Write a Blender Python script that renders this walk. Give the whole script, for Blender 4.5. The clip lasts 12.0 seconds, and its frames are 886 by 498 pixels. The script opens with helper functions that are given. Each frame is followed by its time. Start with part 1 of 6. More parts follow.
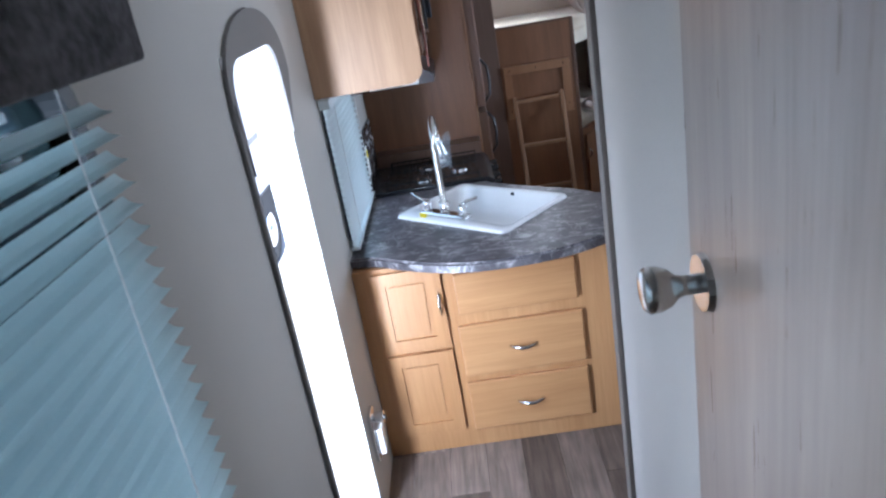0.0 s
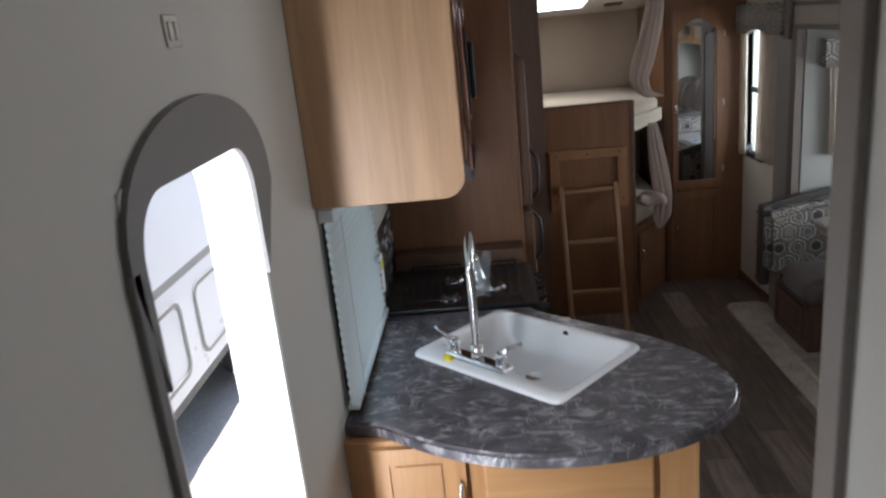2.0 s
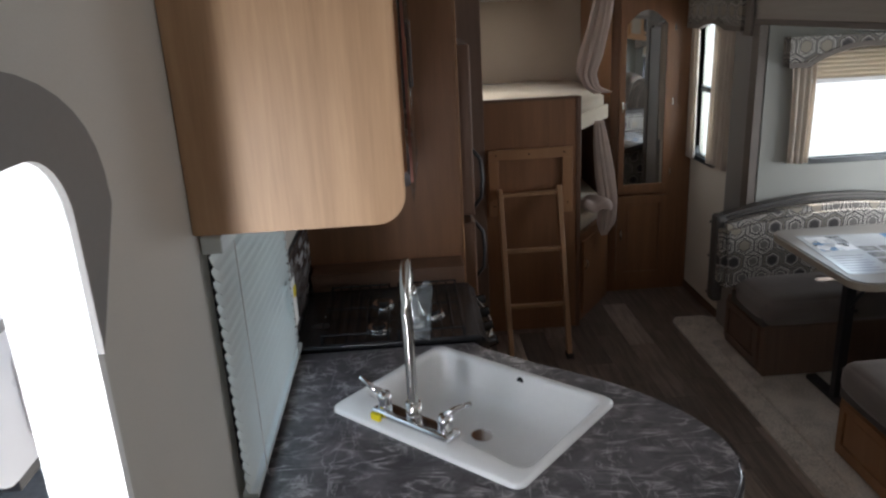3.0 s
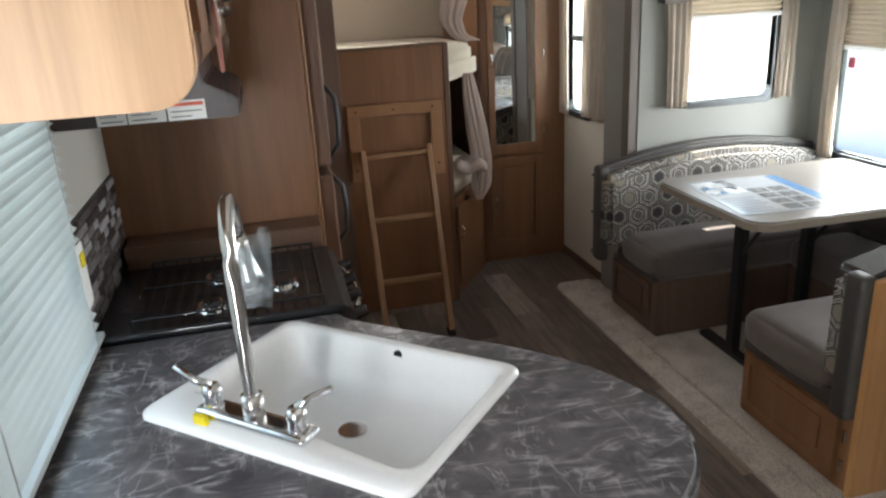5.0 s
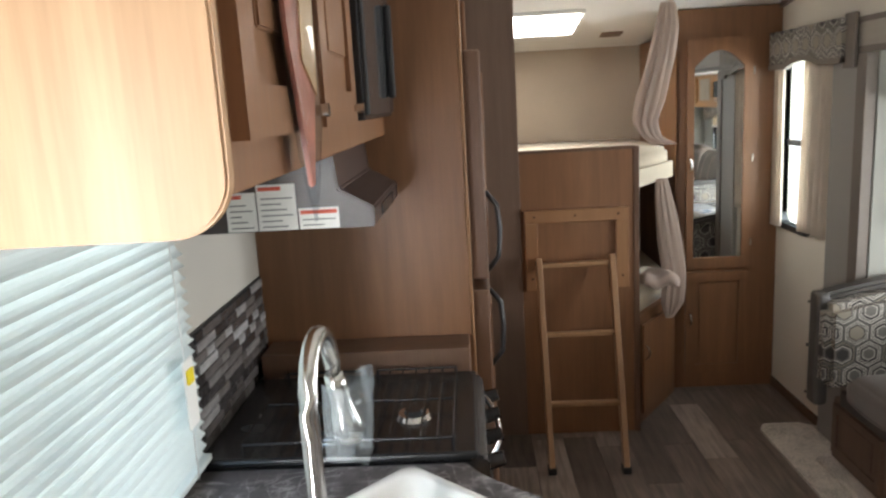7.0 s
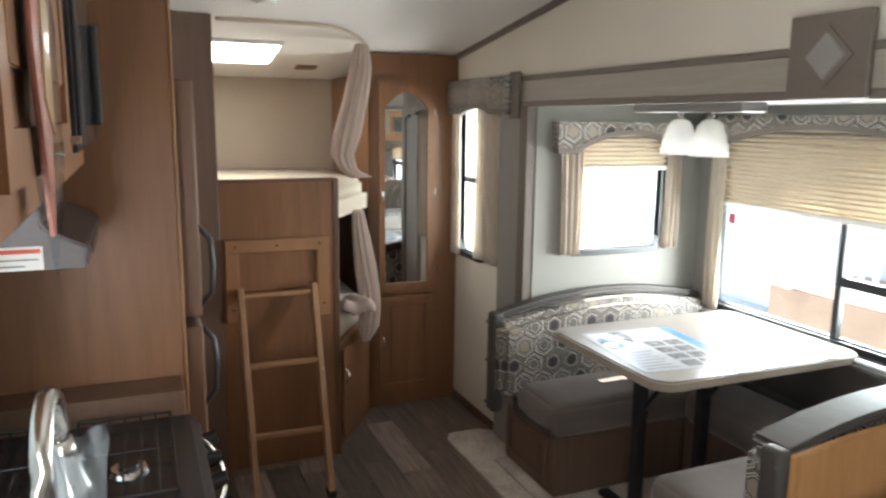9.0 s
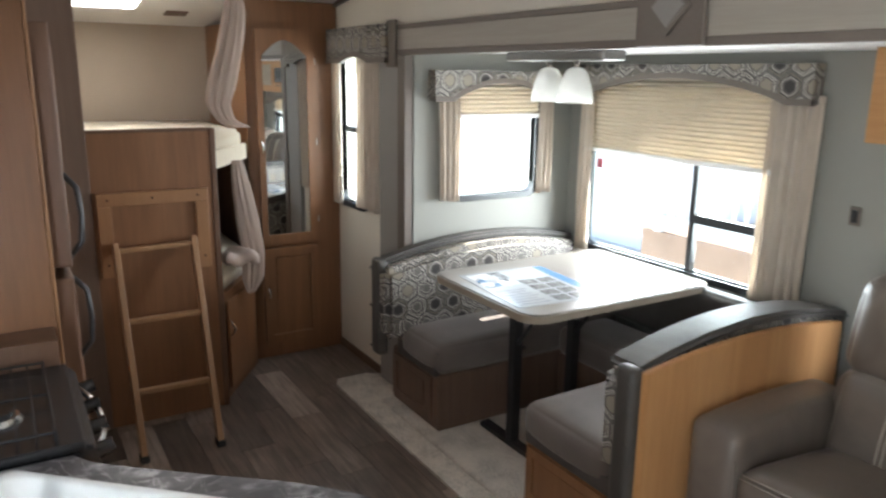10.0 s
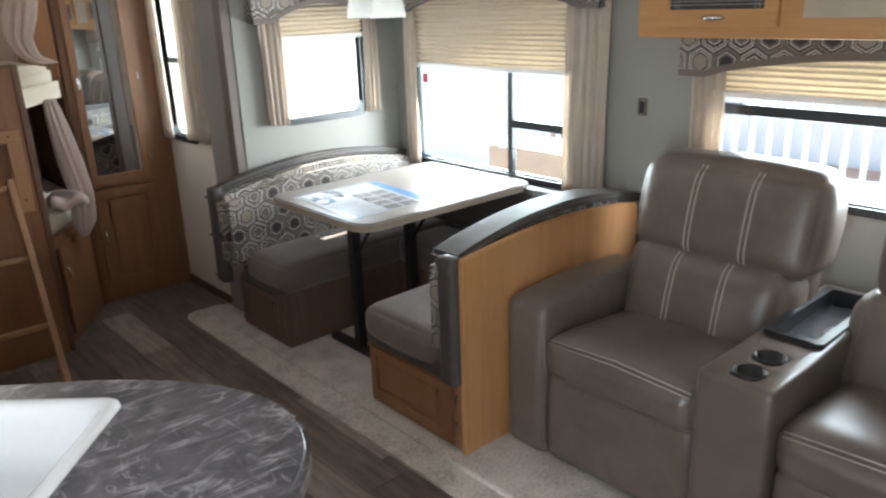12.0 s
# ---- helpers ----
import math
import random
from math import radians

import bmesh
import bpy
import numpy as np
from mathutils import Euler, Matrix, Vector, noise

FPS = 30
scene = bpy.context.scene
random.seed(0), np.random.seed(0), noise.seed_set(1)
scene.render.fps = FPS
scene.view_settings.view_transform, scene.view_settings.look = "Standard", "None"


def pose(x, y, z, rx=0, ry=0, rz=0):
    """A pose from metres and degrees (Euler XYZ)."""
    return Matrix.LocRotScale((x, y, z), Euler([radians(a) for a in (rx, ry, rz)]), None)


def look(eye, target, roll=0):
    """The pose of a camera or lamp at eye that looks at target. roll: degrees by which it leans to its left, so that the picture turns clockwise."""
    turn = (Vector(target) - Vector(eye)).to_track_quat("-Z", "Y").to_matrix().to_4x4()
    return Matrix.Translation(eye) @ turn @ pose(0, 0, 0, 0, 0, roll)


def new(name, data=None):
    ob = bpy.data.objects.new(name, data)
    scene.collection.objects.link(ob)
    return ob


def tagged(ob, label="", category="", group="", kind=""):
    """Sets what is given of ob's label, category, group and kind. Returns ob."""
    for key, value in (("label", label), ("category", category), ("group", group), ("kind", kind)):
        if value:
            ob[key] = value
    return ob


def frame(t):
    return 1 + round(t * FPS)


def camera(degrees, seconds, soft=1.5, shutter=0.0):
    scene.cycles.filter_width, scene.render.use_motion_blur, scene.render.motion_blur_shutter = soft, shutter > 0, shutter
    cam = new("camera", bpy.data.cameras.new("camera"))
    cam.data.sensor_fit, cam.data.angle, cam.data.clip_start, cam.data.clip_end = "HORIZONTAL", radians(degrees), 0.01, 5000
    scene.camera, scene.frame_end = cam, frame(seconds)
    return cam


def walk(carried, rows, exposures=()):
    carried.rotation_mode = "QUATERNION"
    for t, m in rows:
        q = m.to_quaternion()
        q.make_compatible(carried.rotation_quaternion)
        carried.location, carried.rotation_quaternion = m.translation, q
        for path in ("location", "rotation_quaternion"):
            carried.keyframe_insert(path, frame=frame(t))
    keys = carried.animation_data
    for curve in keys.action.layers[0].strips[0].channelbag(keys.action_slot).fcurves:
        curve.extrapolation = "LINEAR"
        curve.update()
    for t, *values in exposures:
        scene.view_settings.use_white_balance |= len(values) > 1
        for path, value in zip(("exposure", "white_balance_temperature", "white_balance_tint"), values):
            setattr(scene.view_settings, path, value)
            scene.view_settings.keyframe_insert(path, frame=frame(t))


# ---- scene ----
cam = camera(62.0, 12.0, soft=2.3, shutter=0.4)
PATH = [
    (0, (0.466, -0.087, 1.926), (0.363, 1.774, 1.201), -10.0),
    (0.5, (0.457, 0.144, 1.883), (0.385, 1.989, 1.115), -9.4),
    (1, (0.389, 0.369, 1.918), (0.326, 2.227, 1.18), -7.3),
    (1.5, (0.397, 0.554, 1.951), (0.294, 2.44, 1.291), -7.0),
    (2, (0.412, 0.724, 1.962), (0.28, 2.633, 1.379), -5.8),
    (2.5, (0.383, 1.038, 1.928), (0.374, 2.956, 1.364), -3.4),
    (2.7, (0.365, 1.137, 1.93), (0.415, 3.045, 1.333), -2.8),
    (4.3, (0.399, 1.459, 1.775), (0.525, 3.337, 1.098), -3.8),
    (4.5, (0.39, 1.525, 1.761), (0.585, 3.374, 1.023), -4.9),
    (5, (0.429, 1.649, 1.647), (0.847, 3.49, 0.985), -3.2),
    (5.5, (0.406, 1.801, 1.589), (0.807, 3.685, 1.05), -2.9),
    (6, (0.455, 1.88, 1.6), (0.698, 3.806, 1.123), -3.8),
    (6.5, (0.546, 1.93, 1.63), (0.536, 3.887, 1.218), -2.8),
    (6.7, (0.576, 1.925, 1.632), (0.46, 3.88, 1.23), -3.6),
    (8.3, (0.523, 1.938, 1.698), (0.995, 3.859, 1.406), -0.1),
    (8.5, (0.506, 1.93, 1.688), (1.07, 3.823, 1.376), -0.0),
    (9, (0.466, 1.91, 1.684), (1.222, 3.729, 1.337), 0.7),
    (9.5, (0.463, 1.89, 1.673), (1.376, 3.619, 1.253), 0.4),
    (10, (0.472, 1.81, 1.663), (1.478, 3.476, 1.2), 0.8),
    (10.5, (0.512, 1.689, 1.632), (1.697, 3.221, 1.13), -0.2),
    (11, (0.509, 1.631, 1.618), (1.817, 3.03, 1.041), -0.1),
    (11.5, (0.507, 1.593, 1.598), (1.842, 2.941, 0.965), -1.0),
    (12, (0.506, 1.584, 1.606), (1.762, 3.004, 0.971), -1.9),
]
EXPO = [(0.0, 2.0, 5250, 14), (1.0, 1.55, 5600, 14), (2.0, 1.3, 6150, 14), (2.5, 1.05, 6300, 14), (4.5, 1.5, 6500, 12), (5.0, 2.03, 6550, 10), (5.5, 2.25, 6550, 10), (6.5, 2.45, 6750, 10), (8.5, 2.55, 6750, 10), (10.0, 2.4, 6450, 10), (12.0, 2.3, 6350, 10)]
walk(cam, [(t, look(eye, target, roll)) for t, eye, target, roll in PATH], EXPO)

# ---------- light ----------
SUN_ELEV, SUN_AZ = radians(73), radians(5)   # azimuth from +y towards +x
world = bpy.data.worlds.new("sky")
scene.world = world
world.use_nodes = True
wn = world.node_tree
sky = wn.nodes.new("ShaderNodeTexSky")
sky.sky_type = "NISHITA"
sky.sun_disc = False
sky.sun_elevation, sky.sun_rotation = SUN_ELEV, SUN_AZ
wn.nodes["Background"].inputs[1].default_value = 0.12
wn.links.new(sky.outputs[0], wn.nodes["Background"].inputs[0])
sun_dir = Vector((math.sin(SUN_AZ) * math.cos(SUN_ELEV), math.cos(SUN_AZ) * math.cos(SUN_ELEV), math.sin(SUN_ELEV)))
sl = bpy.data.lights.new("sun", "SUN")
sl.energy, sl.angle, sl.color = 3.8, radians(0.5), (1.0, 0.96, 0.9)
sun = new("sun", sl)
sun.matrix_world = look(sun_dir * 20, (0, 0, 0))


def window_light(name, eye, target, w, h, power):
    d = bpy.data.lights.new(name, "AREA")
    d.shape, d.size, d.size_y, d.energy, d.color = "RECTANGLE", w, h, power, (0.92, 0.97, 1.0)
    o = new(name, d)
    o.matrix_world = look(eye, target)
    return o


window_light("sky_light_dinette", (3.33, 4.28, 1.02), (0, 3.3, 0.3), 1.0, 0.5, 10)
window_light("sky_light_sofa", (3.33, 2.4, 1.07), (0, 2.4, 0.8), 1.1, 0.32, 9)
window_light("sky_light_end", (2.7, 5.11, 1.26), (2.7, 0, 0.6), 0.46, 0.38, 1.2)
window_light("sky_light_door", (-0.10, 1.815, 0.95), (0.70, 2.815, 0.90), 0.03, 1.5, 5.6)
window_light("sky_light_kitchen", (-0.22, 3.1, 1.25), (1, 3.1, 1.1), 0.7, 0.5, 1.15)
window_light("sky_light_hall", (-0.22, 0.3, 1.5), (1, 0.3, 1.3), 1.0, 0.7, 5.0)
window_light("sky_light_side", (2.33, 5.67, 1.35), (0, 5.67, 1.2), 0.3, 0.75, 1.5)

# ---------- materials ----------


class Nodes:
    """A small wrapper to chain shader nodes."""

    def __init__(self, name):
        self.m = bpy.data.materials.new(name)
        self.m.use_nodes = True
        self.t = self.m.node_tree
        self.b = self.t.nodes["Principled BSDF"]

    def n(self, kind, **inputs):
        nd = self.t.nodes.new(kind)
        for k, v in inputs.items():
            key = int(k[1:]) if k[0] == "i" and k[1:].isdigit() else k.replace("_", " ")
            if hasattr(v, "is_output"):
                self.t.links.new(v, nd.inputs[key])
            else:
                nd.inputs[key].default_value = v
        return nd

    def link(self, out, key):
        self.t.links.new(out, self.b.inputs[key])

    def coord(self, scale=(1, 1, 1), rot=(0, 0, 0)):
        c = self.n("ShaderNodeTexCoord")
        return self.n("ShaderNodeMapping", Vector=c.outputs["Object"], Scale=scale, Rotation=rot).outputs[0]

    def ramp(self, fac, stops):
        r = self.n("ShaderNodeValToRGB", Fac=fac)
        e = r.color_ramp.elements
        while len(e) < len(stops):
            e.new(0.5)
        for el, (p, c) in zip(e, stops):
            el.position, el.color = p, (*c, 1)
        return r.outputs[0]

    def math(self, op, a, b=0.0):
        nd = self.t.nodes.new("ShaderNodeMath")
        nd.operation = op
        for i, v in enumerate((a, b)):
            if hasattr(v, "is_output"):
                self.t.links.new(v, nd.inputs[i])
            else:
                nd.inputs[i].default_value = v
        return nd.outputs[0]

    def mix(self, fac, a, b, mode="MIX"):
        nd = self.t.nodes.new("ShaderNodeMix")
        nd.data_type, nd.blend_type = "RGBA", mode
        for key, v in ((0, fac), (6, a), (7, b)):
            if hasattr(v, "is_output"):
                self.t.links.new(v, nd.inputs[key])
            else:
                nd.inputs[key].default_value = v if key == 0 else (*v, 1)
        return nd.outputs[2]

    def bump(self, height, strength=0.2, distance=0.002):
        b = self.n("ShaderNodeBump", Height=height, Strength=strength, Distance=distance)
        self.link(b.outputs[0], "Normal")


def plain(name, color, rough=0.6, metal=0.0, grain=120.0, vary=0.08, bump=0.1, patch=3.0):
    k = Nodes(name)
    v = k.coord()
    fine = k.n("ShaderNodeTexNoise", Vector=v, Scale=grain, Detail=3.0).outputs[0]
    wide = k.n("ShaderNodeTexNoise", Vector=v, Scale=patch, Detail=3.0).outputs[0]
    both = k.math("ADD", k.math("MULTIPLY", fine, 0.5), k.math("MULTIPLY", wide, 0.5))
    lo = tuple(c * (1 - vary) for c in color)
    hi = tuple(min(1, c * (1 + vary)) for c in color)
    k.link(k.ramp(both, [(0.3, lo), (0.7, hi)]), "Base Color")
    k.link(k.math("ADD", k.math("MULTIPLY", wide, 0.16), rough - 0.08), "Roughness")
    k.b.inputs["Metallic"].default_value = metal
    if bump:
        k.bump(fine, bump, 0.001)
    return k.m


def wood(name, light, dark, axis="z", rough=0.42, scale=1.0):
    k = Nodes(name)
    along = {"x": (1.2, 22, 22), "y": (22, 1.2, 22), "z": (22, 22, 1.2)}[axis]
    v = k.coord(tuple(a * scale for a in along))
    warp = k.n("ShaderNodeTexNoise", Vector=v, Scale=1.0, Detail=6.0, Roughness=0.62, Distortion=0.6).outputs[0]
    finer = k.n("ShaderNodeTexNoise", Vector=k.coord(tuple(a * 7 * scale for a in along)), Scale=1.0, Detail=3.0).outputs[0]
    wide = k.n("ShaderNodeTexNoise", Vector=k.coord(tuple(a * 0.22 * scale for a in along)), Scale=1.0, Detail=2.0).outputs[0]
    mixed = k.math("ADD", k.math("ADD", k.math("MULTIPLY", warp, 0.45), k.math("MULTIPLY", finer, 0.2)), k.math("MULTIPLY", wide, 0.35))
    mid = tuple((a + b) / 2 for a, b in zip(light, dark))
    k.link(k.ramp(mixed, [(0.34, dark), (0.5, mid), (0.64, light)]), "Base Color")
    k.link(k.math("ADD", k.math("MULTIPLY", finer, 0.15), rough - 0.07), "Roughness")
    k.bump(finer, 0.12, 0.0008)
    return k.m


def cloth(name, color, rough=0.9, weave=900.0, vary=0.12, sheen=0.2, through_light=0.0):
    k = Nodes(name)
    v = k.coord()
    w1 = k.n("ShaderNodeTexNoise", Vector=v, Scale=weave, Detail=2.0).outputs[0]
    w2 = k.n("ShaderNodeTexNoise", Vector=v, Scale=9.0, Detail=4.0).outputs[0]
    both = k.math("ADD", k.math("MULTIPLY", w1, 0.5), k.math("MULTIPLY", w2, 0.5))
    col = k.ramp(both, [(0.3, tuple(c * (1 - vary) for c in color)), (0.7, tuple(min(1, c * (1 + vary)) for c in color))])
    k.link(col, "Base Color")
    k.b.inputs["Roughness"].default_value = rough
    k.b.inputs["Sheen Weight"].default_value = sheen
    k.bump(w1, 0.3, 0.001)
    if through_light:
        tr = k.n("ShaderNodeBsdfTranslucent", Color=col)
        mx = k.n("ShaderNodeMixShader", i0=through_light, i1=k.b.outputs[0], i2=tr.outputs[0])
        k.t.links.new(mx.outputs[0], k.t.nodes["Material Output"].inputs[0])
    return k.m


def hexagon_cloth(name, size=0.104):
    """Printed upholstery: nested hexagons in greys on a dark ground."""
    k = Nodes(name)
    sep = k.n("ShaderNodeSeparateXYZ", Vector=k.coord())
    px = k.math("DIVIDE", k.math("ADD", sep.outputs[0], sep.outputs[1]), size)
    pz = k.math("DIVIDE", sep.outputs[2], size)
    px, pz = k.math("ADD", px, 400.0), k.math("ADD", pz, 400.0)
    r3 = 1.7320508

    def cell(ox, oz):
        a = k.math("SUBTRACT", k.math("MODULO", k.math("ADD", px, ox), 1.0), 0.5)
        b = k.math("SUBTRACT", k.math("MODULO", k.math("ADD", pz, oz), r3), r3 / 2)
        d = k.math("ADD", k.math("MULTIPLY", a, a), k.math("MULTIPLY", b, b))
        return a, b, d

    a1, b1, d1 = cell(0, 0)
    a2, b2, d2 = cell(0.5, r3 / 2)
    first = k.math("LESS_THAN", d1, d2)

    def pick(u, w):
        return k.math("ADD", k.math("MULTIPLY", first, u), k.math("MULTIPLY", k.math("SUBTRACT", 1.0, first), w))

    gx, gz = pick(a1, a2), pick(b1, b2)
    ax, az = k.math("ABSOLUTE", gx), k.math("ABSOLUTE", gz)
    dist = k.math("MAXIMUM", ax, k.math("ADD", k.math("MULTIPLY", ax, 0.5), k.math("MULTIPLY", az, r3 / 2)))
    ident = k.n("ShaderNodeCombineXYZ", X=k.math("ROUND", k.math("MULTIPLY", k.math("SUBTRACT", px, gx), 2.0)), Y=k.math("ROUND", k.math("MULTIPLY", k.math("SUBTRACT", pz, gz), 2.0)))
    rnd = k.n("ShaderNodeTexWhiteNoise", Vector=ident.outputs[0]).outputs[0]
    white, dark, grey, tan = (0.54, 0.51, 0.46), (0.045, 0.041, 0.04), (0.15, 0.14, 0.13), (0.29, 0.26, 0.21)
    A = k.ramp(dist, [(0.0, tan), (0.26, dark), (0.31, white), (0.345, dark), (0.385, white), (0.43, dark), (0.455, grey)])
    B = k.ramp(dist, [(0.0, dark), (0.22, grey), (0.3, white), (0.335, dark), (0.40, tan), (0.44, dark), (0.46, grey)])
    C = k.ramp(dist, [(0.0, grey), (0.2, white), (0.24, dark), (0.33, white), (0.37, dark), (0.41, white), (0.455, dark)])
    for nd in k.t.nodes:
        if nd.type == "VALTORGB":
            nd.color_ramp.interpolation = "CONSTANT"
    col = k.mix(k.math("GREATER_THAN", rnd, 0.4), A, k.mix(k.math("GREATER_THAN", rnd, 0.7), C, B))
    weave = k.n("ShaderNodeTexNoise", Vector=k.coord(), Scale=700.0, Detail=2.0).outputs[0]
    k.link(k.mix(0.12, col, weave, "OVERLAY"), "Base Color")
    k.b.inputs["Roughness"].default_value = 0.85
    k.bump(weave, 0.25, 0.001)
    return k.m


def marble_laminate(name):
    k = Nodes(name)
    v = k.coord()
    wide = k.n("ShaderNodeTexNoise", Vector=v, Scale=7.0, Detail=6.0, Roughness=0.65, Distortion=1.2).outputs[0]
    base = k.ramp(wide, [(0.3, (0.035, 0.032, 0.036)), (0.5, (0.085, 0.078, 0.085)), (0.72, (0.17, 0.155, 0.165))])
    vein_a = k.n("ShaderNodeTexNoise", Vector=k.coord((1, 2.6, 1), (0, 0, 0.7)), Scale=6.0, Detail=5.0, Distortion=1.3).outputs[0]
    vein = k.math("ABSOLUTE", k.math("SUBTRACT", vein_a, 0.5))
    fac = k.ramp(vein, [(0.0, (1, 1, 1)), (0.02, (0.45, 0.45, 0.45)), (0.07, (0, 0, 0))])
    vein_b = k.n("ShaderNodeTexNoise", Vector=k.coord((3.0, 1, 1), (0, 0, 0.4)), Scale=7.0, Detail=4.0, Distortion=1.2).outputs[0]
    fac2 = k.ramp(k.math("ABSOLUTE", k.math("SUBTRACT", vein_b, 0.52)), [(0.0, (0.7, 0.7, 0.7)), (0.015, (0.15, 0.15, 0.15)), (0.03, (0, 0, 0))])
    gate = k.ramp(k.n("ShaderNodeTexNoise", Vector=v, Scale=11.0, Detail=2.0).outputs[0], [(0.45, (0, 0, 0)), (0.6, (1, 1, 1))])
    col = k.mix(k.math("MULTIPLY", k.math("MULTIPLY", fac, k.ramp(k.n("ShaderNodeTexNoise", Vector=v, Scale=17.0, Detail=2.0).outputs[0], [(0.42, (0.08, 0.08, 0.08)), (0.62, (1, 1, 1))])), 0.85), base, (0.5, 0.48, 0.485))
    col = k.mix(k.math("MULTIPLY", k.math("MULTIPLY", fac2, gate), 0.9), col, (0.5, 0.48, 0.49))
    k.link(col, "Base Color")
    k.b.inputs["Roughness"].default_value = 0.3
    k.bump(k.n("ShaderNodeTexNoise", Vector=v, Scale=160.0).outputs[0], 0.08, 0.001)
    return k.m


def plank_vinyl(name):
    k = Nodes(name)
    info = k.n("ShaderNodeObjectInfo")
    off = k.n("ShaderNodeCombineXYZ", X=k.math("MULTIPLY", info.outputs["Random"], 37.0), Y=k.math("MULTIPLY", info.outputs["Random"], 91.0))
    v0 = k.n("ShaderNodeVectorMath", i0=k.n("ShaderNodeTexCoord").outputs["Object"], i1=off.outputs[0]).outputs[0]
    v = k.n("ShaderNodeMapping", Vector=v0, Scale=(38, 3.0, 1)).outputs[0]
    g = k.n("ShaderNodeTexNoise", Vector=v, Scale=1.0, Detail=5.0, Roughness=0.65, Distortion=0.5).outputs[0]
    wide = k.n("ShaderNodeTexNoise", Vector=v0, Scale=6.0, Detail=4.0).outputs[0]
    tone = k.ramp(info.outputs["Random"], [(0.0, (0.10, 0.077, 0.063)), (0.3, (0.158, 0.122, 0.1)), (0.6, (0.205, 0.162, 0.134)), (0.85, (0.255, 0.203, 0.168)), (1.0, (0.32, 0.257, 0.214))])
    grain = k.ramp(g, [(0.3, (0.5, 0.5, 0.5)), (0.7, (1.3, 1.3, 1.3))])
    col = k.mix(1.0, tone, grain, "MULTIPLY")
    col = k.mix(0.5, col, k.ramp(wide, [(0.3, (0.35, 0.35, 0.35)), (0.7, (0.65, 0.65, 0.65))]), "OVERLAY")
    k.link(col, "Base Color")
    k.b.inputs["Roughness"].default_value = 0.34
    k.bump(g, 0.15, 0.001)
    return k.m


def leather(name, color, rough=0.42):
    k = Nodes(name)
    v = k.coord()
    pebble = k.n("ShaderNodeTexVoronoi", Vector=v, Scale=420.0).outputs[0]
    crease = k.n("ShaderNodeTexNoise", Vector=v, Scale=7.0, Detail=5.0, Distortion=0.8).outputs[0]
    col = k.ramp(crease, [(0.3, tuple(c * 0.85 for c in color)), (0.7, tuple(c * 1.15 for c in color))])
    k.link(col, "Base Color")
    k.link(k.math("ADD", k.math("MULTIPLY", crease, 0.2), rough - 0.1), "Roughness")
    h = k.math("ADD", k.math("MULTIPLY", pebble, 0.25), k.math("MULTIPLY", crease, 4.0))
    k.bump(h, 0.35, 0.0015)
    return k.m


def carpet(name, color):
    k = Nodes(name)
    v = k.coord()
    a = k.n("ShaderNodeTexNoise", Vector=v, Scale=120.0, Detail=4.0, Roughness=0.75).outputs[0]
    b = k.n("ShaderNodeTexNoise", Vector=v, Scale=8.0, Detail=4.0).outputs[0]
    s = k.math("ADD", k.math("MULTIPLY", a, 0.7), k.math("MULTIPLY", b, 0.3))
    k.link(k.ramp(s, [(0.36, tuple(c * 0.42 for c in color)), (0.52, color), (0.68, tuple(min(1, c * 1.25) for c in color))]), "Base Color")
    k.b.inputs["Roughness"].default_value = 0.95
    k.b.inputs["Sheen Weight"].default_value = 0.2
    k.bump(a, 0.9, 0.006)
    return k.m


def glass(name, tint=(0.9, 0.95, 0.95)):
    k = Nodes(name)
    tr = k.n("ShaderNodeBsdfTransparent", Color=(*tint, 1))
    gl = k.n("ShaderNodeBsdfGlossy", Roughness=0.02)
    lw = k.n("ShaderNodeLayerWeight", Blend=0.25)
    fr = k.math("ADD", k.math("MULTIPLY", k.math("POWER", lw.outputs["Facing"], 3.0), 0.5), 0.02)
    mx = k.n("ShaderNodeMixShader", i0=fr, i1=tr.outputs[0], i2=gl.outputs[0])
    k.t.links.new(mx.outputs[0], k.t.nodes["Material Output"].inputs[0])
    return k.m


def glowing(name, color, strength):
    k = Nodes(name)
    k.b.inputs["Base Color"].default_value = (*color, 1)
    k.b.inputs["Emission Color"].default_value = (*color, 1)
    k.b.inputs["Emission Strength"].default_value = strength
    return k.m


def frosted(name):
    k = Nodes(name)
    v = k.coord()
    w = k.n("ShaderNodeTexNoise", Vector=v, Scale=14.0, Detail=3.0).outputs[0]
    col = k.ramp(w, [(0.3, (0.8, 0.8, 0.78)), (0.7, (0.9, 0.9, 0.88))])
    k.link(col, "Base Color")
    k.b.inputs["Roughness"].default_value = 0.25
    tr = k.n("ShaderNodeBsdfTranslucent", Color=col)
    mx = k.n("ShaderNodeMixShader", i0=0.5, i1=k.b.outputs[0], i2=tr.outputs[0])
    k.t.links.new(mx.outputs[0], k.t.nodes["Material Output"].inputs[0])
    return k.m


def tile_mosaic(name):
    k = Nodes(name)
    info = k.n("ShaderNodeObjectInfo")
    n1 = k.n("ShaderNodeTexNoise", Vector=k.coord((30, 30, 90)), Scale=1.0, Detail=4.0).outputs[0]
    tone = k.ramp(info.outputs["Random"], [(0.0, (0.03, 0.027, 0.028)), (0.4, (0.075, 0.066, 0.065)), (0.7, (0.15, 0.135, 0.13)), (0.9, (0.3, 0.29, 0.29)), (1.0, (0.45, 0.44, 0.45))])
    k.link(k.mix(0.5, tone, n1, "OVERLAY"), "Base Color")
    k.b.inputs["Roughness"].default_value = 0.25
    return k.m


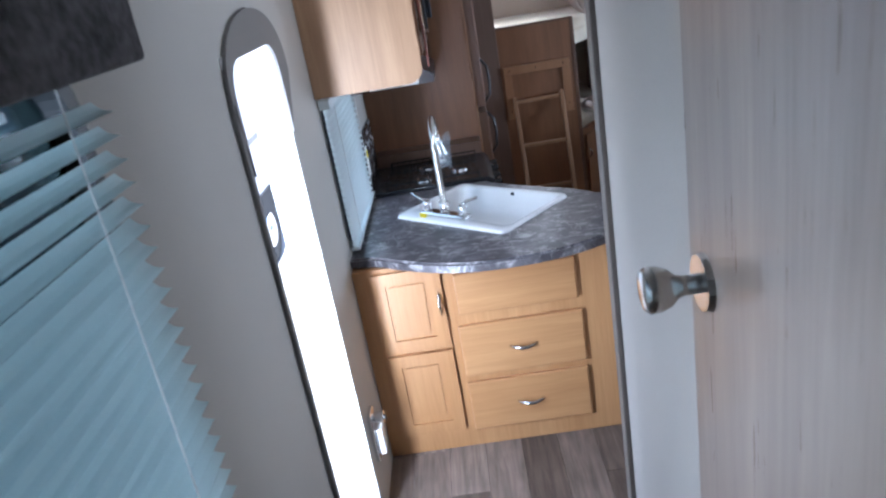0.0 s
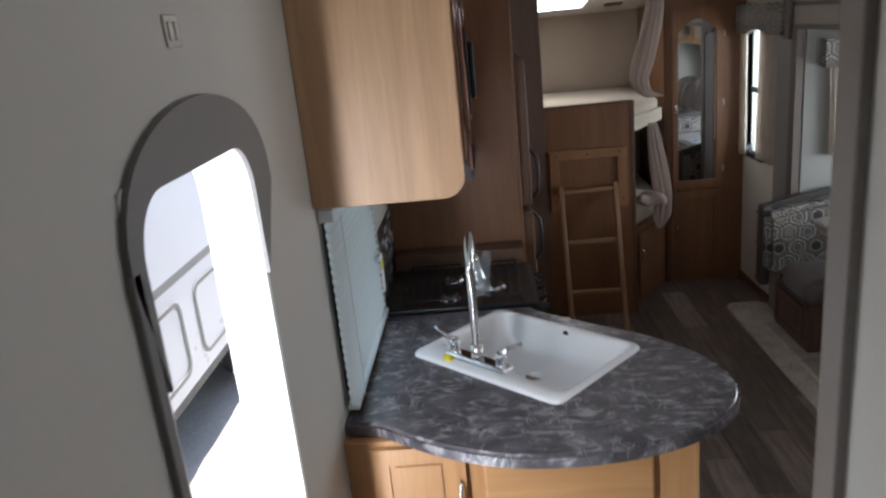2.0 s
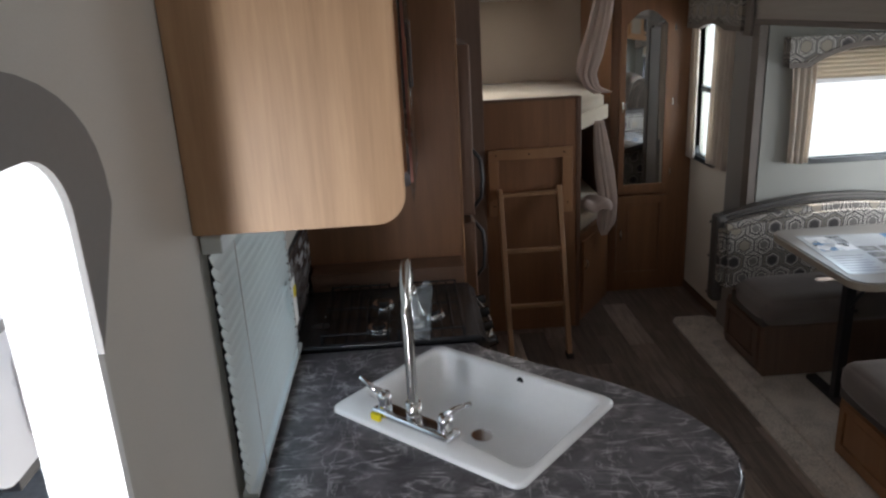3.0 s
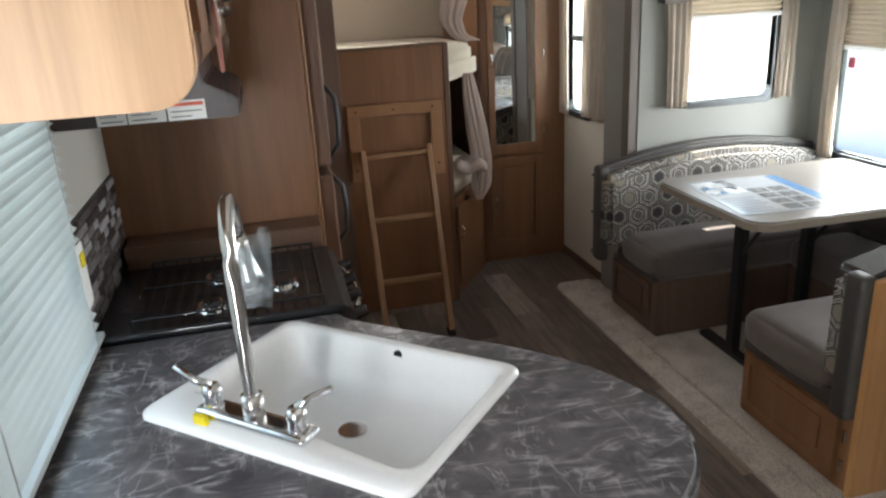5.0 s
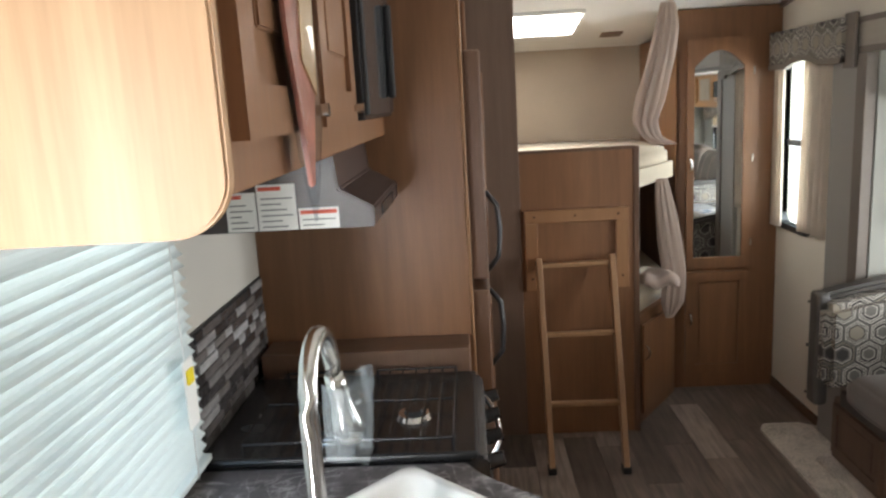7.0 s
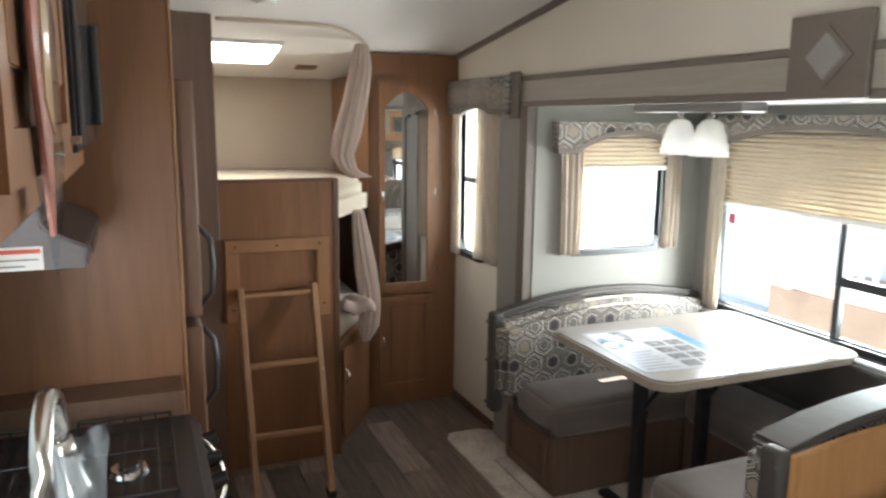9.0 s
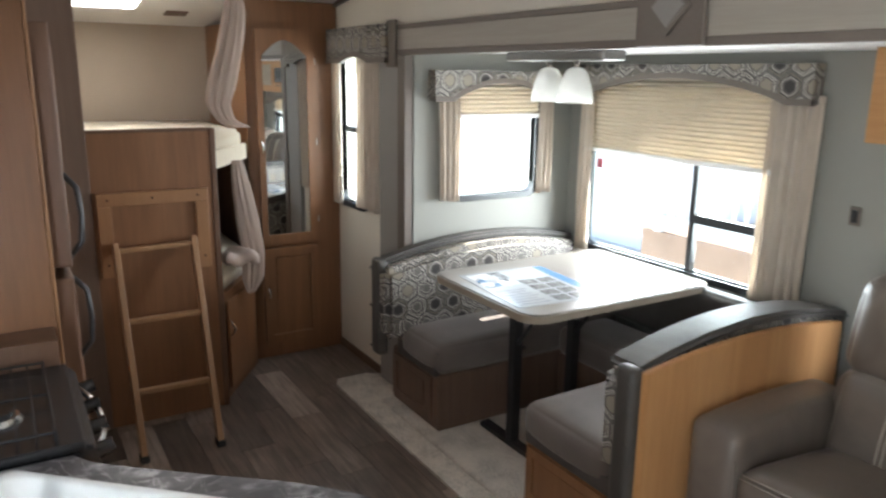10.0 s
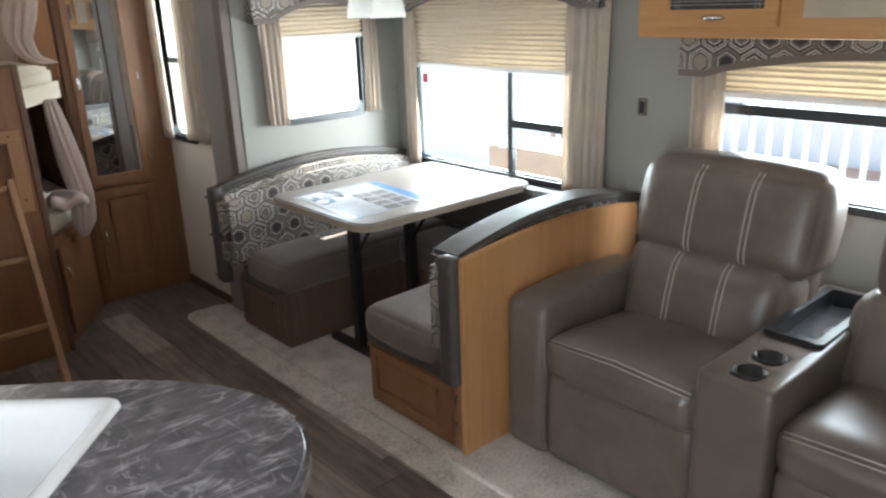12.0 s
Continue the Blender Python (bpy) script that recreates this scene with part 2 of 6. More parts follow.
def printed_sheet(name):
    """Glossy leaflet: grey and blue printed panels."""
    k = Nodes(name)
    v = k.coord((1, 1, 0))
    b = k.n("ShaderNodeTexVoronoi", Vector=v, Scale=22.0)
    b.distance = "CHEBYCHEV"
    n1 = k.n("ShaderNodeTexNoise", Vector=v, Scale=60.0, Detail=4.0).outputs[0]
    col = k.ramp(b.outputs["Color"], [(0.2, (0.06, 0.07, 0.08)), (0.45, (0.55, 0.57, 0.6)), (0.7, (0.75, 0.76, 0.78)), (0.9, (0.12, 0.22, 0.36))])
    k.link(k.mix(0.6, col, n1, "OVERLAY"), "Base Color")
    k.b.inputs["Roughness"].default_value = 0.22
    return k.m


OAK = wood("honey_oak", (0.56, 0.31, 0.135), (0.40, 0.195, 0.075))
OAK_Y = wood("honey_oak_along_y", (0.56, 0.31, 0.135), (0.40, 0.195, 0.075), "y")
OAK_X = wood("honey_oak_along_x", (0.56, 0.31, 0.135), (0.40, 0.195, 0.075), "x")
OAK_PALE = wood("ladder_oak", (0.38, 0.22, 0.115), (0.27, 0.145, 0.07))
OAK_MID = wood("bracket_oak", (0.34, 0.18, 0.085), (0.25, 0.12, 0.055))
OAK_END = wood("end_panel_oak", (0.55, 0.345, 0.195), (0.36, 0.205, 0.105), "z", 0.46)
BROWN = wood("brown_cherry", (0.26, 0.122, 0.056), (0.165, 0.077, 0.036))
BROWN_DARK = wood("dark_brown_wood", (0.155, 0.083, 0.05), (0.10, 0.053, 0.032))
TAUPE_WOOD = wood("taupe_wood", (0.34, 0.27, 0.215), (0.19, 0.145, 0.115), "z", 0.3)
WALL = plain("taupe_wallpaper", (0.47, 0.445, 0.40), 0.75, grain=260, vary=0.06, bump=0.15)
WALL_WARM = plain("cream_wallpaper", (0.70, 0.655, 0.565), 0.7, grain=260, vary=0.05, bump=0.12)
WALL_SLIDE = plain("grey_taupe_wallpaper", (0.285, 0.287, 0.262), 0.75, grain=260, vary=0.06, bump=0.15)
FASCIA = wood("cream_grained_board", (0.4, 0.37, 0.32), (0.31, 0.28, 0.235), "y", 0.5)
WALL_GREY = plain("grey_board", (0.28, 0.27, 0.25), 0.55, grain=200, vary=0.07)
CEIL = plain("white_ceiling", (0.82, 0.81, 0.79), 0.75, grain=300, vary=0.03, bump=0.1)
TRIM = plain("taupe_trim", (0.16, 0.135, 0.115), 0.5, vary=0.1)
COUNTER = marble_laminate("grey_marble_laminate")
PLANK = plank_vinyl("vinyl_plank")
UNDER = plain("dark_subfloor", (0.03, 0.026, 0.024), 0.8)
CARPET = carpet("beige_carpet", (0.7, 0.645, 0.575))
SINK = plain("white_acrylic", (0.87, 0.87, 0.86), 0.2, grain=60, vary=0.02, bump=0.0)
CHROME = plain("brushed_nickel", (0.62, 0.6, 0.57), 0.2, 1.0, grain=400, vary=0.05, bump=0.03)
PEWTER = plain("dark_pewter", (0.2, 0.19, 0.18), 0.35, 0.6, grain=300, vary=0.08, bump=0.03)
STEEL = plain("chrome", (0.75, 0.75, 0.76), 0.1, 1.0, vary=0.03, bump=0.0)
BLACK = plain("black_enamel", (0.02, 0.02, 0.022), 0.25, vary=0.2, bump=0.03)
BLACK_METAL = plain("black_steel", (0.018, 0.018, 0.02), 0.4, 0.0, vary=0.2)
FRAME = plain("black_window_frame", (0.02, 0.022, 0.024), 0.35, vary=0.15)
RUBBER = plain("rubber", (0.03, 0.03, 0.03), 0.8)
WHITE = plain("white_plastic", (0.78, 0.78, 0.76), 0.4, vary=0.03)
PAPER = plain("white_paper", (0.82, 0.81, 0.78), 0.7, vary=0.04)
INK = plain("grey_ink", (0.16, 0.16, 0.17), 0.7)
RED = plain("red_ink", (0.6, 0.1, 0.06), 0.6)
YELLOW = plain("yellow_label", (0.85, 0.68, 0.02), 0.5)
PINK = plain("pink_label", (0.8, 0.2, 0.25), 0.5)
SLAT = plain("blind_slat", (0.7, 0.76, 0.76), 0.4, vary=0.03, bump=0.02)
SLAT_BLUE = plain("blue_grey_slat", (0.56, 0.69, 0.70), 0.35, vary=0.03, bump=0.02)
SHADE = cloth("pleated_shade_fabric", (0.7, 0.62, 0.5), 0.9, 500, 0.06, 0.1, 0.4)
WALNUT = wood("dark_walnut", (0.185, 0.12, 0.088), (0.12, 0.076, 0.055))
ARCH = plain("dark_taupe_panel", (0.17, 0.16, 0.15), 0.6, vary=0.05)
CURTAIN = cloth("cream_curtain_cloth", (0.70, 0.62, 0.53), 0.9, 700, 0.1, 0.2, 0.42)
BUNK_CLOTH = cloth("pink_beige_curtain_cloth", (0.62, 0.5, 0.43), 0.9, 700, 0.12, 0.2, 0.15)
HEX = hexagon_cloth("hexagon_print")
GREY_CLOTH = cloth("charcoal_seat_cloth", (0.135, 0.112, 0.098), 0.85, 500, 0.18, 0.3)
VINYL = leather("charcoal_vinyl", (0.075, 0.07, 0.065), 0.45)
LEATHER = leather("taupe_leather", (0.125, 0.102, 0.085), 0.35)
THREAD = plain("pale_thread", (0.38, 0.34, 0.295), 0.7)
MATTRESS = cloth("cream_mattress", (0.7, 0.62, 0.48), 0.9, 500, 0.07)
GLASS = glass("window_glass")
MIRROR = plain("mirror_silver", (0.86, 0.88, 0.88), 0.02, 1.0, vary=0.01, bump=0.0)
DARK_GLASS = plain("smoked_glass", (0.06, 0.062, 0.065), 0.08, vary=0.1, bump=0.0)
FROST = frosted("frosted_glass")
TABLE_TOP = plain("cream_laminate", (0.21, 0.19, 0.165), 0.34, grain=220, vary=0.05, bump=0.03)
TABLE_EDGE = plain("tan_edge_band", (0.34, 0.29, 0.23), 0.35)
MOSAIC = tile_mosaic("mosaic_glass")
TINTED = glass("tinted_glass", (0.13, 0.17, 0.18))
PLASTIC = glass("clear_plastic", (0.85, 0.88, 0.9))


def milky(name, color, solid):
    k = Nodes(name)
    v = k.coord()
    w = k.n("ShaderNodeTexNoise", Vector=v, Scale=60.0, Detail=4.0).outputs[0]
    k.b.inputs["Base Color"].default_value = (*color, 1)
    k.b.inputs["Roughness"].default_value = 0.15
    k.bump(w, 0.5, 0.004)
    tr = k.n("ShaderNodeBsdfTransparent", Color=(0.9, 0.93, 0.95, 1))
    mx = k.n("ShaderNodeMixShader", i0=solid, i1=tr.outputs[0], i2=k.b.outputs[0])
    k.t.links.new(mx.outputs[0], k.t.nodes["Material Output"].inputs[0])
    return k.m


MILKY = milky("milky_plastic", (0.6, 0.66, 0.7), 0.22)
HOOD = plain("dark_brown_enamel", (0.055, 0.038, 0.036), 0.35, vary=0.2)
LED = glowing("lit_diffuser", (1.0, 0.98, 0.94), 2.6)
GROUND = plain("pale_concrete", (0.5, 0.48, 0.44), 0.9, grain=30, vary=0.2, patch=0.4)
VEHICLE = plain("white_vehicle_paint", (0.75, 0.76, 0.77), 0.3, vary=0.03, bump=0.0)
SIDING = plain("white_siding", (0.84, 0.84, 0.83), 0.6, vary=0.05)
RED_EARTH = plain("reddish_gravel", (0.42, 0.28, 0.2), 0.9, grain=40, vary=0.25)

# ---------- mesh helpers ----------
HOME = {}
KITCHEN = Vector((0.055, -0.02, 0.0))      # the galley and hall stand this far from their drawing
HALL = Vector((0.09, -0.02, 0.0))          # the hallway partition
LATER = Vector((0.0, 0.0, 0.0))
shift = [LATER]


def part(name, bm, material, parent=None, label="", smooth=False):
    """Links a bmesh, drawn in world places, as one mesh object: a thing of its own, or a part under a thing or part."""
    me = bpy.data.meshes.new(name)
    bmesh.ops.recalc_face_normals(bm, faces=bm.faces)
    loc = Vector((0, 0, 0))
    if parent is None:
        xs = [v.co for v in bm.verts]
        loc = Vector(((min(c.x for c in xs) + max(c.x for c in xs)) / 2, (min(c.y for c in xs) + max(c.y for c in xs)) / 2, min(c.z for c in xs)))
        bmesh.ops.translate(bm, verts=bm.verts, vec=-loc)
    if smooth:
        for f in bm.faces:
            f.smooth = True
    bm.to_mesh(me)
    bm.free()
    me.materials.append(material)
    ob = new(name, me)
    if parent is None:
        ob.location = loc + shift[0]
    else:
        ob.parent = parent
        ob.matrix_parent_inverse = Matrix.Translation(-HOME.get(parent, Vector((0, 0, 0))))
    HOME[ob] = loc
    if label:
        ob["label"] = label
    return ob


def thing(name, at, label, category, group="", kind=""):
    ob = new(name)
    ob.empty_display_size = 0.05
    ob.location = Vector(at) + shift[0]
    HOME[ob] = Vector(at)
    return tagged(ob, label, category, group, kind)


def add_box(bm, lo, hi, bevel=0.0, seg=2):
    g = bmesh.ops.create_cube(bm, size=1.0)
    lo, hi = Vector(lo), Vector(hi)
    for v in g["verts"]:
        v.co = Vector(((lo[i] + hi[i]) / 2 + v.co[i] * (hi[i] - lo[i]) for i in range(3)))
    if bevel:
        es = {e for v in g["verts"] for e in v.link_edges}
        bmesh.ops.bevel(bm, geom=list(es), offset=bevel, segments=seg, affect="EDGES", profile=0.5)
    return bm


def box(name, lo, hi, material, parent=None, label="", bevel=0.003, seg=2):
    return part(name, add_box(bmesh.new(), lo, hi, bevel, seg), material, parent, label)


def add_cyl(bm, a, b, r, r2=None, seg=20, caps=True):
    a, b = Vector(a), Vector(b)
    q = (b - a).to_track_quat("Z", "Y").to_matrix().to_4x4()
    bmesh.ops.create_cone(bm, cap_ends=caps, segments=seg, radius1=r, radius2=r if r2 is None else r2, depth=(b - a).length, matrix=Matrix.Translation((a + b) / 2) @ q)
    return bm


def cyl(name, a, b, r, material, parent=None, label="", r2=None, seg=20):
    ob = part(name, add_cyl(bmesh.new(), a, b, r, r2, seg), material, parent, label)
    return ob


def add_tube(bm, pts, r, seg=10, radii=None):
    """A round tube along a line of points."""
    pts = [Vector(p) for p in pts]
    rings = []
    up = Vector((0, 0, 1))
    for i, p in enumerate(pts):
        d = (pts[min(i + 1, len(pts) - 1)] - pts[max(i - 1, 0)]).normalized()
        if abs(d.dot(up)) > 0.98:
            side = Vector((1, 0, 0)).cross(d).normalized() if abs(d.x) < 0.9 else Vector((0, 1, 0))
        else:
            side = up.cross(d).normalized()
        if rings and side.dot(last) < 0:
            side = -side
        last = side
        other = d.cross(side).normalized()
        rr = radii[i] if radii else r
        rings.append([bm.verts.new(p + (side * math.cos(2 * math.pi * k / seg) + other * math.sin(2 * math.pi * k / seg)) * rr) for k in range(seg)])
    for A, B in zip(rings, rings[1:]):
        for k in range(seg):
            bm.faces.new((A[k], A[(k + 1) % seg], B[(k + 1) % seg], B[k]))
    bm.faces.new(rings[0])
    bm.faces.new(rings[-1])
    return bm


def tube(name, pts, r, material, parent=None, label="", seg=10, radii=None):
    return part(name, add_tube(bmesh.new(), pts, r, seg, radii), material, parent, label, True)


def add_pad(bm, lo, hi, r=0.03, puff=0.0, n=8, move=None):
    """A soft rounded block; puff swells its faces; move maps each point."""
    lo, hi = Vector(lo), Vector(hi)
    c, h = (lo + hi) / 2, (hi - lo) / 2
    r = min(r, *h)

    def steps(e):
        out = [-e, -e + 0.15 * r, -e + 0.45 * r, -e + r]
        out += [(-1 + 2 * (i + 1) / (n + 1)) * (e - r) for i in range(n)] if e > r + 1e-4 else []
        out += [e - r, e - 0.45 * r, e - 0.15 * r, e]
        return out

    S = [steps(h[i]) for i in range(3)]
    verts = {}

    def vert(p):
        key = tuple(round(x, 6) for x in p)
        if key not in verts:
            q = Vector(p)
            core = Vector([max(-(h[i] - r), min(h[i] - r, q[i])) for i in range(3)])
            d = q - core
            pos = core + (d.normalized() * r if d.length > 1e-9 else d)
            if puff:
                u = [1 - (q[i] / h[i]) ** 2 for i in range(3)]
                for i in range(3):
                    j, k2 = (i + 1) % 3, (i + 2) % 3
                    if abs(abs(q[i]) - h[i]) < 1e-6:
                        pos[i] += math.copysign(puff * (max(u[j], 0) * max(u[k2], 0)) ** 0.6, q[i])
            pos = pos + c
            if move:
                pos = Vector(move(pos))
            verts[key] = bm.verts.new(pos)
        return verts[key]

    for ax in range(3):
        j, k2 = (ax + 1) % 3, (ax + 2) % 3
        for s in (-1, 1):
            for a0, a1 in zip(S[j], S[j][1:]):
                for b0, b1 in zip(S[k2], S[k2][1:]):
                    quad = []
                    for a, b in ((a0, b0), (a1, b0), (a1, b1), (a0, b1)):
                        p = [0, 0, 0]
                        p[ax], p[j], p[k2] = s * h[ax], a, b
                        quad.append(vert(p))
                    if len(set(quad)) == 4:
                        try:
                            bm.faces.new(quad)
                        except ValueError:
                            pass
    return bm


def pad(name, lo, hi, material, parent=None, label="", r=0.03, puff=0.0, n=8, move=None):
    return part(name, add_pad(bmesh.new(), lo, hi, r, puff, n, move), material, parent, label, True)


def add_prism(bm, outline, plane, a, b):
    """Extrudes a 2D outline. plane 'xz' runs from y=a to y=b, 'yz' from x=a to b, 'xy' from z=a to b."""
    def at(u, v, w):
        return {"xz": (u, w, v), "yz": (w, u, v), "xy": (u, v, w)}[plane]
    A = [bm.verts.new(at(u, v, a)) for u, v in outline]
    B = [bm.verts.new(at(u, v, b)) for u, v in outline]
    bm.faces.new(A)
    bm.faces.new(B)
    for i in range(len(A)):
        j = (i + 1) % len(A)
        bm.faces.new((A[i], A[j], B[j], B[i]))
    return bm


def prism(name, outline, plane, a, b, material, parent=None, label="", bevel=0.0):
    bm = add_prism(bmesh.new(), outline, plane, a, b)
    if bevel:
        bmesh.ops.recalc_face_normals(bm, faces=bm.faces)
        es = [e for e in bm.edges if len(e.link_faces) == 2 and e.calc_face_angle(0) > 0.7]
        bmesh.ops.bevel(bm, geom=es, offset=bevel, segments=2, affect="EDGES")
    return part(name, bm, material, parent, label)


def add_ring(bm, outer, inner, plane, a, b):
    """A frame between two outlines of equal count."""
    def at(u, v, w):
        return {"xz": (u, w, v), "yz": (w, u, v), "xy": (u, v, w)}[plane]
    L = [[bm.verts.new(at(u, v, w)) for u, v in o] for o in (outer, inner) for w in (a, b)]
    n = len(outer)
    oa, ob_, ia, ib = L
    for i in range(n):
        j = (i + 1) % n
        for P, Q in ((oa, ob_), (ob_, ib), (ib, ia), (ia, oa)):
            bm.faces.new((P[i], P[j], Q[j], Q[i]))
    return bm


def ring(name, outer, inner, plane, a, b, material, parent=None, label=""):
    return part(name, add_ring(bmesh.new(), outer, inner, plane, a, b), material, parent, label)


def round_rect(u0, v0, u1, v1, r, seg=5):
    out = []
    for cu, cv, s in ((u1 - r, v0 + r, -90), (u1 - r, v1 - r, 0), (u0 + r, v1 - r, 90), (u0 + r, v0 + r, 180)):
        for i in range(seg + 1):
            a = radians(s + 90 * i / seg)
            out.append((cu + r * math.cos(a), cv + r * math.sin(a)))
    return out


def add_wall(bm, plane, a, b, u0, u1, v0, v1, holes=()):
    """A wall slab between a and b with rectangular holes (u0, v0, u1, v1), cut into blocks round them."""
    us = sorted({u0, u1, *(x for h in holes for x in (h[0], h[2]) if u0 < x < u1)})
    for ua, ub in zip(us, us[1:]):
        cuts = sorted((h[1], h[3]) for h in holes if h[0] <= ua + 1e-6 and h[2] >= ub - 1e-6)
        z = v0
        for c0, c1 in cuts:
            if c0 > z:
                add_prism(bm, [(ua, z), (ub, z), (ub, c0), (ua, c0)], plane, a, b)
            z = c1
        if z < v1:
            add_prism(bm, [(ua, z), (ub, z), (ub, v1), (ua, v1)], plane, a, b)
    return bm


def wall(name, plane, a, b, u0, u1, v0, v1, holes, material, label):
    bm = add_wall(bmesh.new(), plane, a, b, u0, u1, v0, v1, holes)
    bmesh.ops.remove_doubles(bm, verts=bm.verts, dist=1e-5)
    return tagged(part(name, bm, material), label, "wall", kind="structure")


def roof_z(y):
    return 2.29 if y < 4.2 else 2.29 - 0.145 * (y - 4.2)


# ---------- structure ----------
XL, XR, XS = -0.10, 2.20, 3.20          # door side wall, slide side wall, slide-out's outer wall
YB, YE, YF = 5.36, 4.98, 5.88           # bunk front, slide-out's end wall, wardrobe front
BACK = -1.3

floor = tagged(part("floor", add_prism(bmesh.new(), [(XL, BACK - 0.1), (XR, BACK - 0.1), (XR, 6.75), (XL, 6.75)], "xy", -0.05, -0.004), UNDER), "dark wood-look vinyl plank floor of a travel trailer", "floor", kind="structure")
shift[0] = KITCHEN
wall("wall_west", "yz", XL - 0.07, XL, BACK, 6.75, -0.05, 2.35, [(-0.25, 1.12, 0.90, 1.86), (1.612, -0.05, 2.142, 1.80), (2.70, 0.96, 3.34, 1.49)], WALL, "taupe papered side wall with entry door opening")
shift[0] = HALL
wall("wall_hall", "yz", 0.66, 0.72, BACK, 1.438, 0, 2.35, [], WALL, "taupe papered hallway partition wall")
shift[0] = KITCHEN
wall("wall_south", "xz", BACK - 0.06, BACK, XL - 0.07, XR + 0.06, -0.05, 2.35, [], WALL, "taupe papered end wall of the hallway")
shift[0] = LATER
wall("wall_bath", "xz", 1.36, 1.418, 0.811, XR + 0.06, 0, 2.35, [], WALL, "taupe papered partition wall beside the sofa")
wall("wall_east", "yz", XR, XR + 0.06, BACK, 6.75, -0.05, 2.35, [(1.42, -0.06, 5.054, 1.765), (5.50, 0.93, 5.84, 1.76)], WALL_WARM, "cream papered side wall above the slide-out")
wall("wall_rear", "xz", 6.70, 6.76, XL, XR, -0.05, 2.2, [], plain("bunk_wallpaper", (0.4, 0.33, 0.26), 0.75, grain=240, vary=0.07), "tan papered rear wall behind the bunks")
wall("wall_slide_outer", "yz", XS, XS + 0.06, 1.42, YE + 0.06, 0.0, 1.85, [(3.72, 0.77, 4.83, 1.62), (1.75, 0.89, 3.02, 1.40)], WALL_SLIDE, "grey-taupe papered outer wall of the slide-out")
wall("wall_slide_end", "xz", YE, YE + 0.04, XR + 0.012, XS, 0.0, 1.764, [(2.45, 1.05, 2.95, 1.59)], WALL_SLIDE, "grey-taupe papered end wall of the slide-out")
wall("wall_slide_front", "xz", 1.36, 1.418, XR + 0.06, XS + 0.06, 0.0, 1.85, [], WALL_SLIDE, "grey-taupe papered near wall of the slide-out")

bm = bmesh.new()
add_prism(bm, [(BACK - 0.1, roof_z(0)), (4.2, roof_z(4.2)), (6.8, roof_z(6.8)), (6.8, roof_z(6.8) + 0.06), (4.2, 2.36), (BACK - 0.1, 2.36)], "yz", XL - 0.1, XR + 0.1)
tagged(part("ceiling", bm, CEIL), "white padded ceiling sloping down to the bunks", "ceiling", kind="structure")
tagged(box("ceiling_slide", (XR + 0.06, 1.36, 1.765), (XS + 0.06, YE + 0.06, 1.82), CEIL), "low white ceiling of the slide-out", "ceiling", kind="structure")

# the hallway floor lies two steps higher
for z0, z1, y1, nm in ((0.0, 0.18, 1.42, "step"), (0.18, 0.36, 1.17, "floor_hall")):
    tagged(box(nm, (XL + KITCHEN.x, BACK - 0.02, z0 - 0.003), (0.749, y1, z1), PLANK, bevel=0.006), "dark wood-look step up to the hallway" if nm == "step" else "dark wood-look raised hallway floor", "step" if nm == "step" else "floor", kind="structure")
carpet_floor = tagged(box("floor_slide", (2.03, 1.42, -0.004), (XS, YE, 0.03), CARPET, bevel=0.012), "beige cut-pile carpet on the slide-out floor", "floor", kind="structure")
prism("carpet_flap", [(1.915, 1.42), (2.2, 1.42), (2.2, 5.30), (2.12, 5.36), (1.95, 5.36), (1.915, 5.30)], "xy", -0.002, 0.012, CARPET, carpet_floor, "carpet edge strip lapping over the vinyl")

# trims along the slide-out opening
tr = tagged(box("trim_fascia", (XR - 0.025, 1.42, 1.768), (XR, 5.12, 1.87), FASCIA), "cream grained board over the slide-out opening", "trim", kind="structure")
box("moulding", (XR - 0.034, 1.42, 1.746), (XR, 5.12, 1.772), TRIM, tr)
box("moulding", (XR - 0.034, 1.42, 1.866), (XR, 5.12, 1.888), TRIM, tr)
tagged(box("trim_column", (XR - 0.03, 5.06, 0.0), (XR - 0.001, 5.275, 1.745), WALL_GREY), "grey upright board beside the slide-out opening", "trim", kind="structure")
tagged(box("trim_column_edge", (XR - 0.038, 4.985, 0.0), (XR + 0.010, 5.059, 1.745), TRIM), "thin taupe upright trim on the column", "trim", kind="structure")
bm = bmesh.new()
add_prism(bm, [(4.2, 2.262), (5.88, 2.02), (5.88, 2.045), (4.2, 2.29)], "yz", XR - 0.02, XR)
add_box(bm, (XR - 0.02, 1.42, 2.262), (XR, 4.2, 2.289))
tagged(part("trim_ceiling", bm, TRIM), "thin taupe trim between ceiling and wall", "trim", kind="structure")
tagged(box("baseboard", (XR - 0.012, 5.276, 0.0), (XR, YF, 0.05), BROWN_DARK), "dark brown baseboard", "trim", kind="structure")
bm = bmesh.new()
add_box(bm, (0.648, 1.405, 0), (0.662, 1.45, 2.28), 0.003)
add_box(bm, (0.66, 1.438, 0), (0.73, 1.45, 2.28), 0.003)
shift[0] = HALL
tagged(part("trim_corner", bm, TRIM), "thin dark corner trim on the partition", "trim", kind="structure")

shift[0] = LATER

# ---------- windows, shades, curtains ----------


